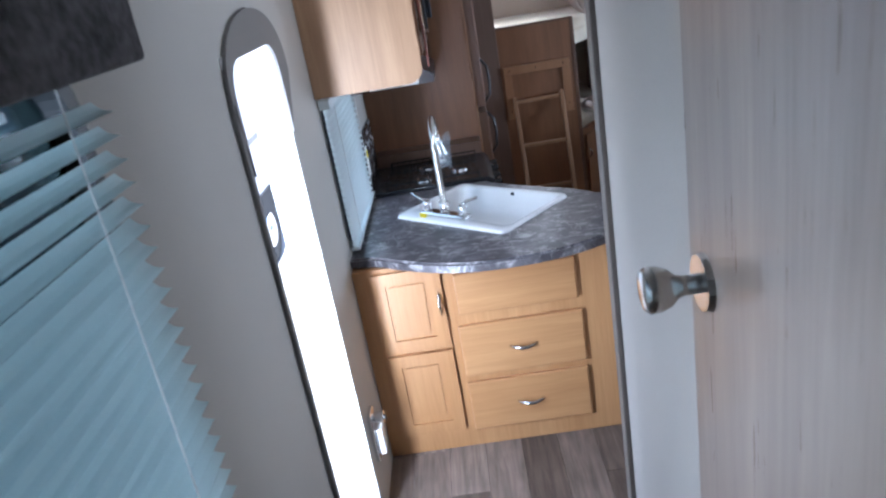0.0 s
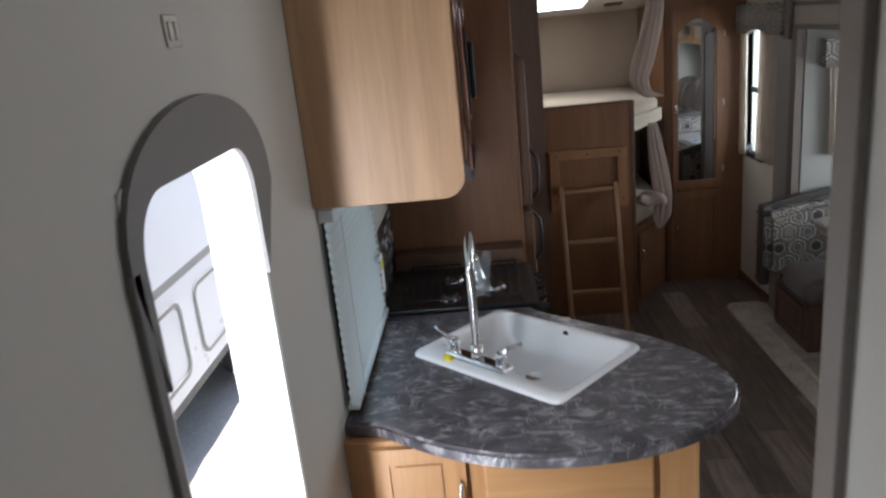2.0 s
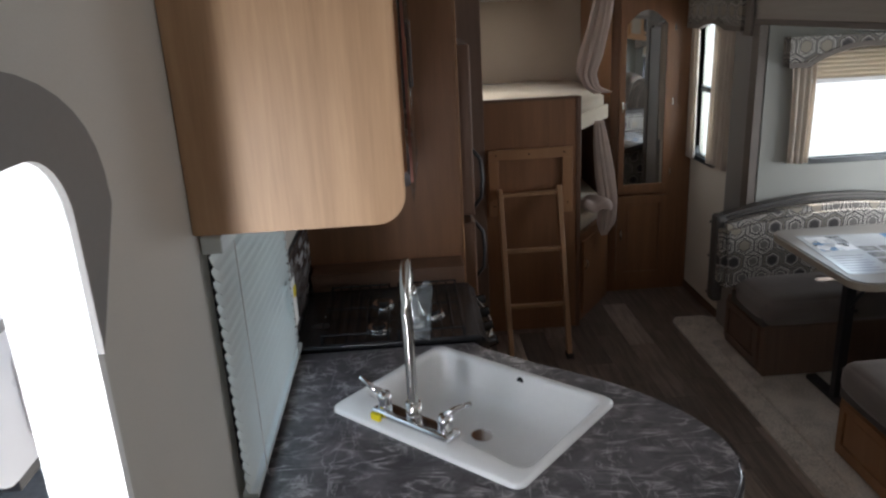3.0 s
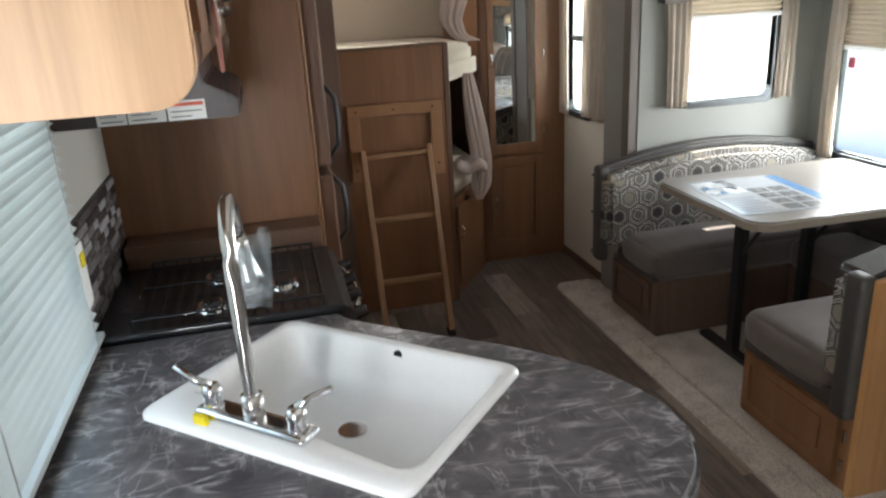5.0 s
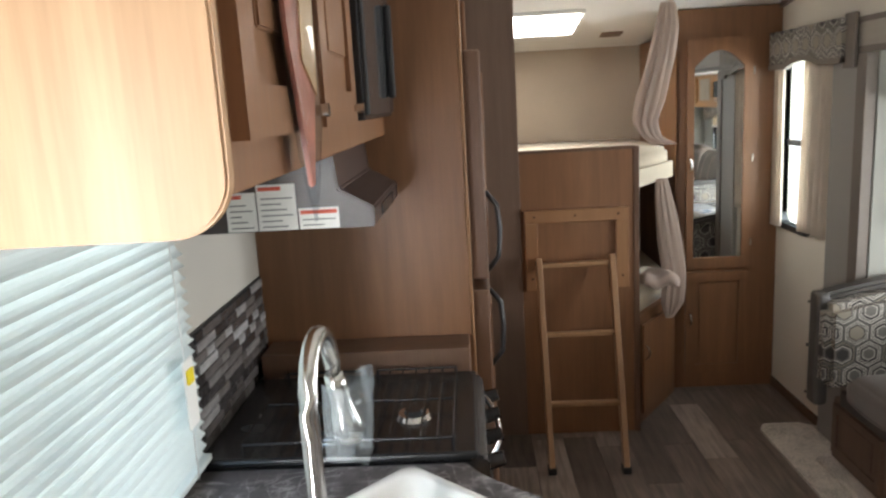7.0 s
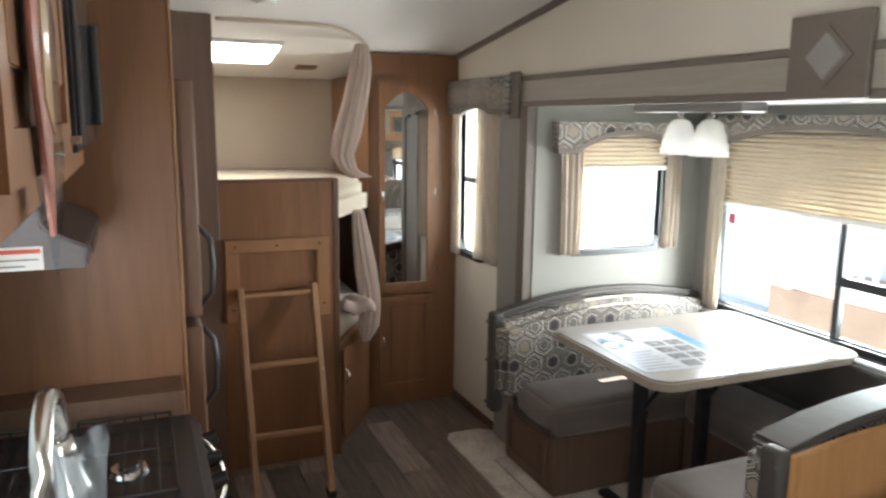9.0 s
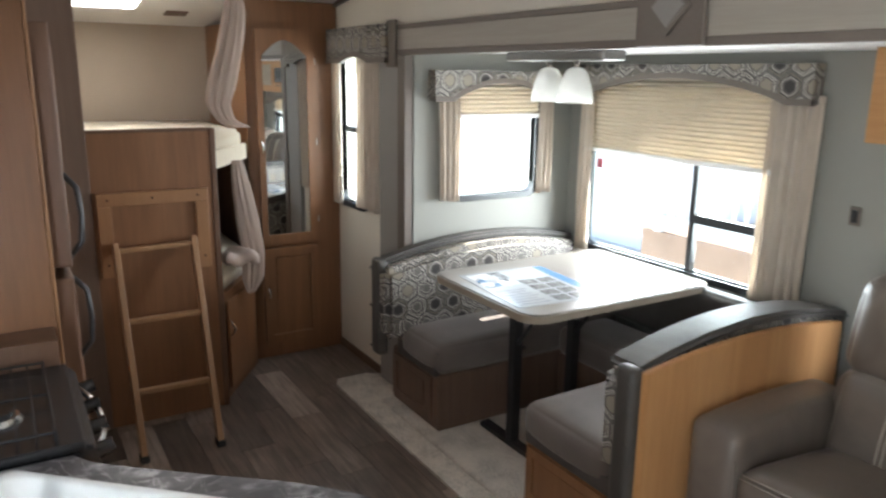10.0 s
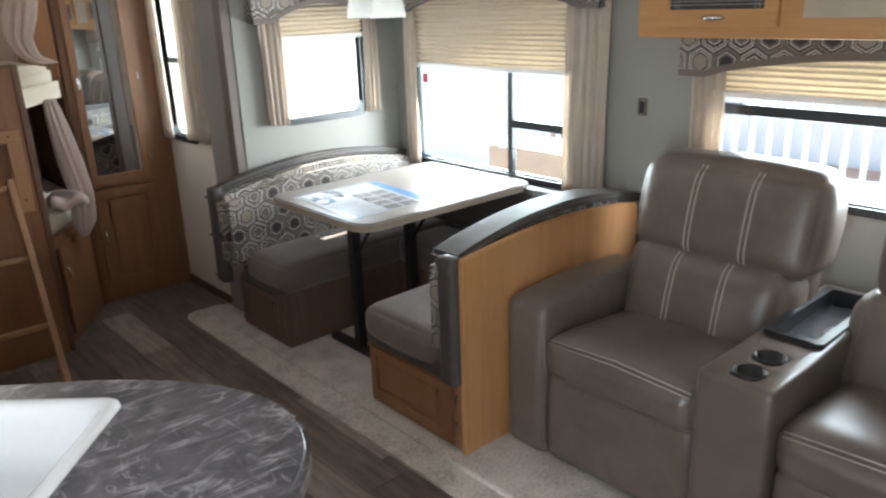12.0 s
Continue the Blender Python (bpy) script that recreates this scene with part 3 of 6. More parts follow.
def window(name, plane, at, out, u0, v0, u1, v1, label, bars=(), r=0.05, pane=None):
    """A black framed window in a wall. at: the wall's inner face; out: +1 or -1, the way outdoors along the wall's normal."""
    mid = ((u0 + u1) / 2, at, v0) if plane == "xz" else (at, (u0 + u1) / 2, v0)
    w = thing(name, mid, label, "window", kind="structure")
    a, b = at - out * 0.008, at + out * 0.036
    ring("window_frame", round_rect(u0 - 0.03, v0 - 0.03, u1 + 0.03, v1 + 0.03, r + 0.02), round_rect(u0, v0, u1, v1, r), plane, min(a, b), max(a, b), FRAME, w)
    for bar in bars:
        p, q = at + out * 0.012, at + out * 0.045
        lo, hi = min(p, q), max(p, q)
        if plane == "xz":
            box("window_bar", (bar[0], lo, bar[1]), (bar[2], hi, bar[3]), FRAME, w)
        else:
            box("window_bar", (lo, bar[0], bar[1]), (hi, bar[2], bar[3]), FRAME, w)
    p, q = sorted((at + out * 0.026, at + out * 0.03))
    g = prism("pane", round_rect(u0 - 0.005, v0 - 0.005, u1 + 0.005, v1 + 0.005, r), plane, p, q, pane or GLASS, w)
    g.visible_shadow = False
    return w


def to_plane(plane, u, v, w):
    return (u, w, v) if plane == "xz" else (w, u, v)


def pleated_shade(plane, at, inn, u0, u1, v0, v1, label, pleats=0.022):
    """A folded cloth shade hanging inside a window. inn: the way indoors."""
    s = thing("pleated_shade", to_plane(plane, (u0 + u1) / 2, v0, at), label, "window shade")
    bm = bmesh.new()
    n = max(4, round((v1 - v0) / pleats) * 2)
    rows = []
    for i in range(n + 1):
        v = v0 + (v1 - v0) * i / n
        off = inn * (0.006 if i % 2 else 0.02)
        rows.append([bm.verts.new(to_plane(plane, u0 + (u1 - u0) * j / 6, v + 0.0015 * math.sin(j * 1.7 + i), at + off)) for j in range(7)])
    for A, B in zip(rows, rows[1:]):
        for j in range(6):
            bm.faces.new((A[j], A[j + 1], B[j + 1], B[j]))
    sol = part("shade_cloth", bm, SHADE, s)
    m = sol.modifiers.new("thickness", "SOLIDIFY")
    m.thickness = 0.001
    lo, hi = to_plane(plane, u0, v0 - 0.022, at + inn * 0.004), to_plane(plane, u1, v0, at + inn * 0.024)
    box("bottom_rail", [min(a, b) for a, b in zip(lo, hi)], [max(a, b) for a, b in zip(lo, hi)], WHITE, s, "white bottom rail")
    return s


def valance(plane, at, inn, u0, u1, v0, v1, arch, label, depth=0.07, drop=0.11):
    """A padded pelmet in printed cloth with an arched lower edge between two square ears."""
    s = thing("valance", to_plane(plane, (u0 + u1) / 2, v0, at), label, "valance")
    n = 18
    a0, a1 = u0 + drop, u1 - drop
    low = [(u0, v0), (a0, v0)] + [(a0 + (a1 - a0) * i / n, v0 + arch * math.sin(math.pi * i / n) ** 0.75) for i in range(n + 1)] + [(a1, v0), (u1, v0)]
    p, q = sorted((at + inn * (depth - 0.02), at + inn * depth))
    prism("padded_board", low + [(u1, v1), (u0, v1)], plane, p, q, HEX, s)
    edge = [(u, v - 0.004) for u, v in low] + [(u, v + 0.022) for u, v in reversed(low)]
    p, q = sorted((at + inn * (depth - 0.022), at + inn * (depth + 0.004)))
    prism("piping", edge, plane, p, q, TRIM, s, "dark lower edge")
    for u in (u0, u1 - 0.015):
        lo, hi = to_plane(plane, u, v0, at + inn * 0.001), to_plane(plane, u + 0.015, v1, at + inn * (depth - 0.02))
        box("return", [min(a, b) for a, b in zip(lo, hi)], [max(a, b) for a, b in zip(lo, hi)], HEX, s)
    return s


def curtain(plane, at, inn, u0, u1, v0, v1, label, folds=4, amp=0.013, seed=0, name="curtain", cloth_mat=None, flare=0.0):
    rnd = random.Random(seed)
    bm = bmesh.new()
    nu, nv = folds * 10, 14
    ph = [rnd.uniform(0, 6.28) for _ in range(4)]
    rows = []
    for i in range(nv + 1):
        t = i / nv
        v = v0 + (v1 - v0) * t
        row = []
        for j in range(nu + 1):
            s = j / nu
            w = amp * (0.6 + 0.4 * (1 - t)) * (math.sin(2 * math.pi * folds * s + ph[0] + 0.5 * math.sin(3 * t + ph[1])) + 0.3 * math.sin(2 * math.pi * folds * 2.3 * s + ph[2]))
            u = u0 + (u1 - u0) * s + 0.006 * math.sin(2.5 * t + ph[3]) + flare * (1 - t) * (s - 0.5)
            row.append(bm.verts.new(to_plane(plane, u, v + 0.004 * math.sin(6 * s + ph[1]) * (1 - t), at + inn * (0.026 + w))))
        rows.append(row)
    for A, B in zip(rows, rows[1:]):
        for j in range(nu):
            bm.faces.new((A[j], A[j + 1], B[j + 1], B[j]))
    ob = part(name, bm, cloth_mat or CURTAIN, None, "", True)
    m = ob.modifiers.new("thickness", "SOLIDIFY")
    m.thickness = 0.002
    return tagged(ob, label, "curtain", "window curtains")


window("window_1", "yz", XS, 1, 3.72, 0.77, 4.83, 1.62, "black framed sliding window behind the dinette", [(4.095, 0.77, 4.125, 1.62), (3.72, 1.0, 4.095, 1.04)])
window("window_2", "yz", XS, 1, 1.75, 0.89, 3.02, 1.40, "wide black framed window behind the sofa", [(1.75, 1.165, 3.02, 1.205)])
window("window_3", "xz", YE, 1, 2.45, 1.05, 2.95, 1.59, "small black framed window at the dinette's end")
window("window_4", "yz", XR, 1, 5.50, 0.93, 5.84, 1.76, "narrow black framed window beside the wardrobe", [(5.50, 1.33, 5.84, 1.36)])
shift[0] = KITCHEN
window("window_5", "yz", XL, -1, 2.70, 0.96, 3.34, 1.49, "kitchen window behind closed blinds")
window("window_6", "yz", XL, -1, -0.25, 1.12, 0.90, 1.86, "dark tinted hallway window behind lowered blinds", pane=TINTED)

shift[0] = LATER
pleated_shade("yz", XS, -1, 3.70, 4.85, 1.295, 1.70, "tan pleated shade half lowered over the dinette window")
pleated_shade("yz", XS, -1, 1.74, 3.03, 1.255, 1.448, "tan pleated shade lowered a little over the sofa window")
pleated_shade("xz", YE, -1, 2.44, 2.96, 1.465, 1.665, "tan pleated shade gathered at the small window")
valance("yz", XS, -1, 3.53, 4.90, 1.565, 1.72, 0.095, "hexagon print padded valance over the dinette window")
valance("yz", XS, -1, 1.60, 3.145, 1.312, 1.455, 0.078, "hexagon print padded valance over the sofa window")
valance("xz", YE, -1, 2.29, 3.11, 1.535, 1.68, 0.088, "hexagon print padded valance over the small window")
valance("yz", XR, -1, 5.13, 5.87, 1.715, 1.895, 0.03, "hexagon print padded valance over the narrow window", drop=0.2)
curtain("yz", XS, -1, 3.50, 3.73, 0.74, 1.60, "long cream curtain beside the dinette window", 5, seed=1)
curtain("yz", XS, -1, 4.76, 4.87, 0.72, 1.60, "narrow cream curtain at the dinette corner", 3, seed=2)
curtain("yz", XS, -1, 2.965, 3.105, 0.90, 1.35, "short cream curtain beside the sofa window", 4, seed=3)
curtain("xz", YE, -1, 2.33, 2.46, 1.035, 1.57, "cream curtain beside the small window", 4, seed=4, flare=-0.02)
curtain("xz", YE, -1, 2.96, 3.05, 1.04, 1.57, "narrow cream curtain beside the small window", 3, seed=5)
curtain("yz", XR, -1, 5.29, 5.58, 0.93, 1.74, "long cream curtain beside the narrow window", 5, seed=6, flare=-0.03)
curtain("yz", XR, -1, 5.77, 5.87, 0.91, 1.74, "narrow cream curtain next to the wardrobe", 2, seed=7)


def slat_blind(y0, y1, z0, z1, label, pitch=0.026, tilt=35, material=None, half=0.0165):
    b = thing("slat_blind", (XL, (y0 + y1) / 2, z0), label, "window blind")
    box("head_rail", (XL + 0.004, y0, z1), (XL + 0.045, y1, z1 + 0.035), SLAT, b)
    n = int((z1 - z0) / pitch)
    bm = bmesh.new()
    w, c, s = half, math.cos(radians(tilt)), math.sin(radians(tilt))
    prof = [(-w, 0), (-w * 0.5, 0.0042), (0, 0.0056), (w * 0.5, 0.0042), (w, 0), (w * 0.5, 0.0032), (0, 0.0046), (-w * 0.5, 0.0032)]
    cuts = [y0 + (y1 - y0) * i / 4 for i in range(5)]
    rings = [[bm.verts.new((XL + 0.025 + a * c - h * s, y, -a * s - h * c)) for a, h in prof] for y in cuts]
    for A, B in zip(rings, rings[1:]):
        for k in range(8):
            bm.faces.new((A[k], A[(k + 1) % 8], B[(k + 1) % 8], B[k]))
    bm.faces.new(rings[0])
    bm.faces.new(rings[-1])
    first = part("slat", bm, material or SLAT, b)
    rnd = random.Random(5)
    first.location.z = z0 + 0.02
    for i in range(1, n):
        o = first.copy()
        scene.collection.objects.link(o)
        o.location = (0, 0, z0 + 0.02 + i * pitch)
        o.rotation_euler = (radians(rnd.uniform(-0.03, 0.03)), 0, 0)
    box("bottom_bar", (XL + 0.008, y0, z0), (XL + 0.042, y1, z0 + 0.014), SLAT, b)
    for f in (0.12, 0.88):
        y = y0 + (y1 - y0) * f
        tube("ladder_cord", [(XL + 0.046, y, z0), (XL + 0.046, y, z1)], 0.0012, WHITE, b, seg=6)
    return b


shift[0] = KITCHEN
kb = slat_blind(2.625, 3.385, 0.925, 1.485, "closed pale aluminium blind over the kitchen window", 0.026, 58)
box("cord_tag", (XL + 0.048, 3.272, 1.04), (XL + 0.052, 3.325, 1.18), PAPER, kb, "white paper tag with yellow mark")
box("tag_mark", (XL + 0.0521, 3.28, 1.13), (XL + 0.0535, 3.312, 1.16), YELLOW, kb, "yellow mark on the tag")
slat_blind(-0.25, 0.955, 1.08, 1.86, "lowered pale blue-grey aluminium blind in the hallway", 0.034, 31, SLAT_BLUE, 0.0162)
PELMET = plain("dark_mottled_cloth", (0.075, 0.07, 0.073), 0.9, grain=60, vary=0.9, bump=0.4, patch=14)
pel = thing("valance", (XL, 0.3, 1.85), "dark mottled padded valance over the hallway window", "valance")
box("padded_board", (XL + 0.06, -0.35, 1.862), (XL + 0.085, 1.01, 2.05), PELMET, pel, bevel=0.008)
box("return", (XL + 0.001, 0.995, 1.862), (XL + 0.06, 1.01, 2.05), PELMET, pel)

# ---------- entry door opening and hallway ----------
arch = [(1.915 + 0.325 * math.cos(a), 1.69 + 0.20 * math.sin(a) ** 0.8) for a in [math.pi * i / 20 for i in range(21)]]
hole = round_rect(1.63, -0.05, 2.125, 1.785, 0.09, 8)
ent = thing("door_1", (XL, 1.91, 0.0), "open entry door with dark frame and white jamb", "door", kind="structure")
top_arc = [(u, v) for u, v in hole if v > 1.68]
prism("door_head", arch + [(1.628, 1.52)] + sorted(top_arc, key=lambda p: p[0]) + [(2.127, 1.52)], "yz", XL + 0.001, XL + 0.012, ARCH, ent, "dark grey arched panel over the opening")
ring("door_jamb", round_rect(1.612, -0.06, 2.143, 1.803, 0.02, 8), hole, "yz", XL - 0.10, XL + 0.003, WHITE, ent, "white metal jamb with rounded corners")
box("frame_side", (XL + 0.001, 1.588, 0.0), (XL + 0.012, 1.6115, 1.70), ARCH, ent, "dark grey side strip of the frame", bevel=0.002)
# unseen leaf, angled to keep grazing daylight off the wall cabinet's end
leaf = part("door_leaf", add_prism(bmesh.new(), [(XL - 0.102, 1.60), (XL - 0.142, 1.59), (XL - 0.285, 1.04), (XL - 0.245, 1.03)], "xy", 0.0, 1.78), VEHICLE, ent, "unseen white door leaf swung right back outdoors to block daylight")
lk = thing("door_catch", (XL + 0.02, 2.25, 0.24), "chrome and white door catch on the entry jamb", "latch")
cyl("catch_knob", (XL + 0.018, 2.255, 0.40), (XL + 0.06, 2.25, 0.40), 0.02, STEEL, lk, "chrome catch", 0.023)
cyl("catch_ring", (XL + 0.06, 2.25, 0.40), (XL + 0.066, 2.25, 0.40), 0.011, BLACK, lk, "dark keyway")
box("catch_body", (XL + 0.018, 2.225, 0.25), (XL + 0.045, 2.285, 0.36), WHITE, lk, bevel=0.008)
box("catch_plate", (XL + 0.001, 2.215, 0.23), (XL + 0.0185, 2.295, 0.43), STEEL, lk, "steel back plate", bevel=0.004)
SWITCH = plain("beige_plastic", (0.56, 0.53, 0.47), 0.5, vary=0.03)
sw = thing("light_switch", (XL, 1.89, 1.96), "small off-white wall switch plate with two rockers", "switch")
box("plate", (XL + 0.0005, 1.862, 1.966), (XL + 0.004, 1.918, 2.014), SWITCH, sw)
for yy in (1.869, 1.893):
    box("rocker", (XL + 0.004, yy, 1.976), (XL + 0.007, yy + 0.018, 2.004), SWITCH, sw)

# the partition's taupe wood door with its nickel knob
shift[0] = HALL
dr = thing("door_2", (0.66, 0.5, 0.0), "taupe wood-grain hallway door with nickel knob", "door", kind="structure")
box("door_leaf", (0.642, 0.07, 0.375), (0.659, 0.82, 2.17), TAUPE_WOOD, dr)
box("door_gap", (0.654, 0.823, 0.365), (0.6595, 0.831, 2.18), TRIM, dr, "dark gap strip")
kn = part("door_knob", add_cyl(bmesh.new(), (0.642, 0.76, 1.507), (0.634, 0.76, 1.507), 0.039, 0.036, 24), CHROME, dr, "brushed nickel rosette")
bm = bmesh.new()
prof = [(0.0, 0.0115), (0.018, 0.0115), (0.026, 0.014), (0.034, 0.022), (0.046, 0.0265), (0.058, 0.027), (0.064, 0.022), (0.066, 0.012)]
rr = [[bm.verts.new((0.634 - 1.1 * d, 0.76 + 1.1 * r * math.cos(2 * math.pi * k / 24), 1.507 + 1.1 * r * math.sin(2 * math.pi * k / 24))) for k in range(24)] for d, r in prof]
for A, B in zip(rr, rr[1:]):
    for k in range(24):
        bm.faces.new((A[k], A[(k + 1) % 24], B[(k + 1) % 24], B[k]))
bm.faces.new(rr[0])
bm.faces.new(rr[-1])
part("knob_grip", bm, CHROME, kn, "turned nickel grip", True)
box("strike_plate", (0.6565, 0.836, 1.47), (0.6595, 0.858, 1.56), BLACK_METAL, dr, "dark strike plate")

# ---------- kitchen ----------
shift[0] = KITCHEN


def panel_door(name, plane, at, out, u0, v0, u1, v1, material, parent, label="", rail=0.05, arched=0.0):
    """A raised panel cabinet door as one part with its centre panel under it."""
    p, q = sorted((at, at + out * 0.018))
    n = 10
    inner = [(u0 + rail, v0 + rail), (u1 - rail, v0 + rail)] + [(u1 - rail - (u1 - u0 - 2 * rail) * i / n, v1 - rail - arched + arched * math.sin(math.pi * i / n)) for i in range(n + 1)]
    outer = [(u0, v0), (u1, v0)] + [(u1 - (u1 - u0) * i / n, v1) for i in range(n + 1)]
    d = ring(name, outer, inner, plane, p, q, material, parent, label)
    cu = sum(u for u, v in inner) / len(inner)
    cv = sum(v for u, v in inner) / len(inner)
    p, q = sorted((at, at + out * 0.009))
    prism("door_panel", inner, plane, p, q, material, d)
    small = [(cu + (u - cu) * 0.8, cv + (v - cv) * 0.86) for u, v in inner]
    p, q = sorted((at + out * 0.009, at + out * 0.016))
    prism("raised_field", small, plane, p, q, material, d, bevel=0.003)
    return d


def bow_pull(parent, a, b, out, r=0.005, rise=0.024):
    """A flat arched metal pull between two points."""
    a, b, out = Vector(a), Vector(b), Vector(out)
    pts = [a + (b - a) * t / 8 + out * (rise * math.sin(math.pi * t / 8)) for t in range(9)]
    return tube("handle", pts, r, CHROME, parent, "brushed nickel pull", 8, [r * (0.7 + 0.6 * math.sin(math.pi * i / 8)) for i in range(9)])


base = thing("base_cabinet", (0.4, 2.9, 0.0), "honey oak kitchen peninsula cabinet with drawers", "cabinet")
ring("body", [(XL, 2.562), (0.88, 2.562), (0.88, 2.84), (0.50, 3.32), (0.47, 3.372), (XL, 3.372)], [(XL + 0.012, 2.58), (0.865, 2.58), (0.865, 2.835), (0.487, 3.312), (0.458, 3.36), (XL + 0.012, 3.36)], "xy", 0.0, 0.862, OAK, base)
prism("bottom_board", [(XL + 0.012, 2.58), (0.865, 2.58), (0.865, 2.835), (0.487, 3.312), (0.458, 3.36), (XL + 0.012, 3.36)], "xy", 0.08, 0.095, OAK, base)
FY = 2.56
box("face_frame", (XL, FY - 0.012, 0.0), (0.882, FY + 0.002, 0.862), OAK, base, bevel=0.002)
panel_door("door", "xz", FY - 0.012, -1, -0.03, 0.50, 0.235, 0.845, OAK, base, rail=0.05)
bow_pull(base, (0.218, FY - 0.03, 0.64), (0.218, FY - 0.03, 0.74), (0, -1, 0))
panel_door("door", "xz", FY - 0.012, -1, -0.03, 0.10, 0.235, 0.48, OAK, base, rail=0.05)
box("drawer_front", (0.285, FY - 0.03, 0.625), (0.755, FY - 0.012, 0.80), OAK_X, base, bevel=0.006)
for z0, z1 in ((0.345, 0.575), (0.085, 0.315)):
    d = box("drawer_front", (0.272, FY - 0.03, z0), (0.765, FY - 0.012, z1), OAK_X, base, bevel=0.006)
    zm = (z0 + z1) / 2
    bow_pull(d, (0.465, FY - 0.032, zm), (0.575, FY - 0.032, zm), (0, -1, -0.1), 0.0065)

edge_pts = [(XL, 2.585), (0.0, 2.565), (0.10, 2.495), (0.22, 2.425), (0.36, 2.375), (0.50, 2.362), (0.64, 2.372), (0.78, 2.41), (0.90, 2.475), (0.985, 2.565), (1.025, 2.68), (1.01, 2.80), (0.945, 2.93), (0.84, 3.05), (0.70, 3.165), (0.58, 3.265), (0.515, 3.325), (0.485, 3.372)]


def smooth_line(pts, k=4):
    out = []
    for i in range(len(pts) - 1):
        p = [Vector(pts[max(0, min(len(pts) - 1, i + d))]) for d in (-1, 0, 1, 2)]
        for s in range(k):
            t = s / k
            out.append(tuple(0.5 * ((2 * p[1]) + (p[2] - p[0]) * t + (2 * p[0] - 5 * p[1] + 4 * p[2] - p[3]) * t * t + (3 * p[1] - p[0] - 3 * p[2] + p[3]) * t ** 3)))
    return out + [tuple(pts[-1])]


SINK_C, SINK_A = Vector((0.437, 2.975, 0)), radians(-42.3)
SU = Vector((math.cos(SINK_A), math.sin(SINK_A), 0))
SV = Vector((-math.sin(SINK_A), math.cos(SINK_A), 0))


def sink_at(u, v, z):
    return SINK_C + SU * u + SV * v + Vector((0, 0, z))


top_line = smooth_line(edge_pts) + [(XL, 3.372)]
bm = add_prism(bmesh.new(), top_line, "xy", 0.865, 0.905)
bmesh.ops.recalc_face_normals(bm, faces=bm.faces)
bmesh.ops.bevel(bm, geom=[e for e in bm.edges if abs(e.verts[0].co.z - e.verts[1].co.z) < 1e-5 and e.calc_face_angle(0) > 1], offset=0.008, segments=3, affect="EDGES")
worktop = tagged(part("worktop", bm, COUNTER), "grey marble-look laminate worktop with rounded peninsula end", "countertop")
cut = bmesh.new()
add_box(cut, (-0.28, -0.19, -0.2), (0.28, 0.20, 0.2))
cutter = part("cutter", cut, COUNTER)
cme = cutter.data
cutter.matrix_world = Matrix.Translation(SINK_C + Vector((0, 0, 0.885))) @ Matrix.Rotation(SINK_A, 4, "Z") @ Matrix.Translation((0, 0.02, -0.2))
mod = worktop.modifiers.new("sink_hole", "BOOLEAN")
mod.object, mod.operation, mod.solver = cutter, "DIFFERENCE", "EXACT"
worktop.location -= KITCHEN
bpy.context.view_layer.update()
done = bpy.data.meshes.new_from_object(worktop.evaluated_get(bpy.context.evaluated_depsgraph_get()))
worktop.modifiers.clear()
worktop.data = done
bpy.data.objects.remove(cutter)
worktop.location += KITCHEN

line = smooth_line(edge_pts)
out_line, in_line = [], []
for i, p in enumerate(line):
    a, c = Vector(line[max(0, i - 1)]), Vector(line[min(len(line) - 1, i + 1)])
    n_ = Vector(((c - a).y, -(c - a).x)).normalized()
    out_line.append(tuple(Vector(p) + n_ * 0.002))
    in_line.append(tuple(Vector(p) - n_ * 0.004))
prism("edge_band", out_line + in_line[::-1], "xy", 0.869, 0.897, COUNTER, worktop, "laminate front edge band")

# white drop-in sink with one bowl
sk = thing("kitchen_sink", sink_at(0, 0, 0.905), "white acrylic single bowl drop-in sink", "sink")
bm = bmesh.new()
loops = []
for (u0, v0, u1, v1, r, z) in ((-0.304, -0.230, 0.304, 0.230, 0.03, 0.906), (-0.303, -0.229, 0.303, 0.229, 0.03, 0.914), (-0.297, -0.223, 0.297, 0.223, 0.03, 0.919), (-0.284, -0.130, 0.284, 0.212, 0.035, 0.9185), (-0.278, -0.124, 0.278, 0.206, 0.04, 0.914), (-0.272, -0.118, 0.272, 0.200, 0.045, 0.90), (-0.262, -0.108, 0.262, 0.190, 0.05, 0.845), (-0.246, -0.094, 0.246, 0.175, 0.06, 0.815), (-0.215, -0.068, 0.215, 0.148, 0.06, 0.80), (-0.03, 0.01, 0.03, 0.07, 0.029, 0.795)):
    loops.append([bm.verts.new(sink_at(u, v - (0.045 * min(1.0, max(0.0, (u - 0.1) / 0.1)) if v < -0.02 and -0.14 < v0 < -0.05 else 0.0), z)) for u, v in round_rect(u0, v0, u1, v1, r, 6)])
for A, B in zip(loops, loops[1:]):
    for i in range(len(A)):
        j = (i + 1) % len(A)
        bm.faces.new((A[i], A[j], B[j], B[i]))
bm.faces.new(loops[-1])
part("basin", bm, SINK, sk, "", True)
cyl("drain", sink_at(0, 0.04, 0.7955), sink_at(0, 0.04, 0.799), 0.03, STEEL, sk, "steel drain")
prism_bm = bmesh.new()
add_cyl(prism_bm, sink_at(0.02, 0.203, 0.897), sink_at(0.02, 0.199, 0.897), 0.011, None, 16)
part("overflow", prism_bm, BLACK, sk, "dark overflow hole")

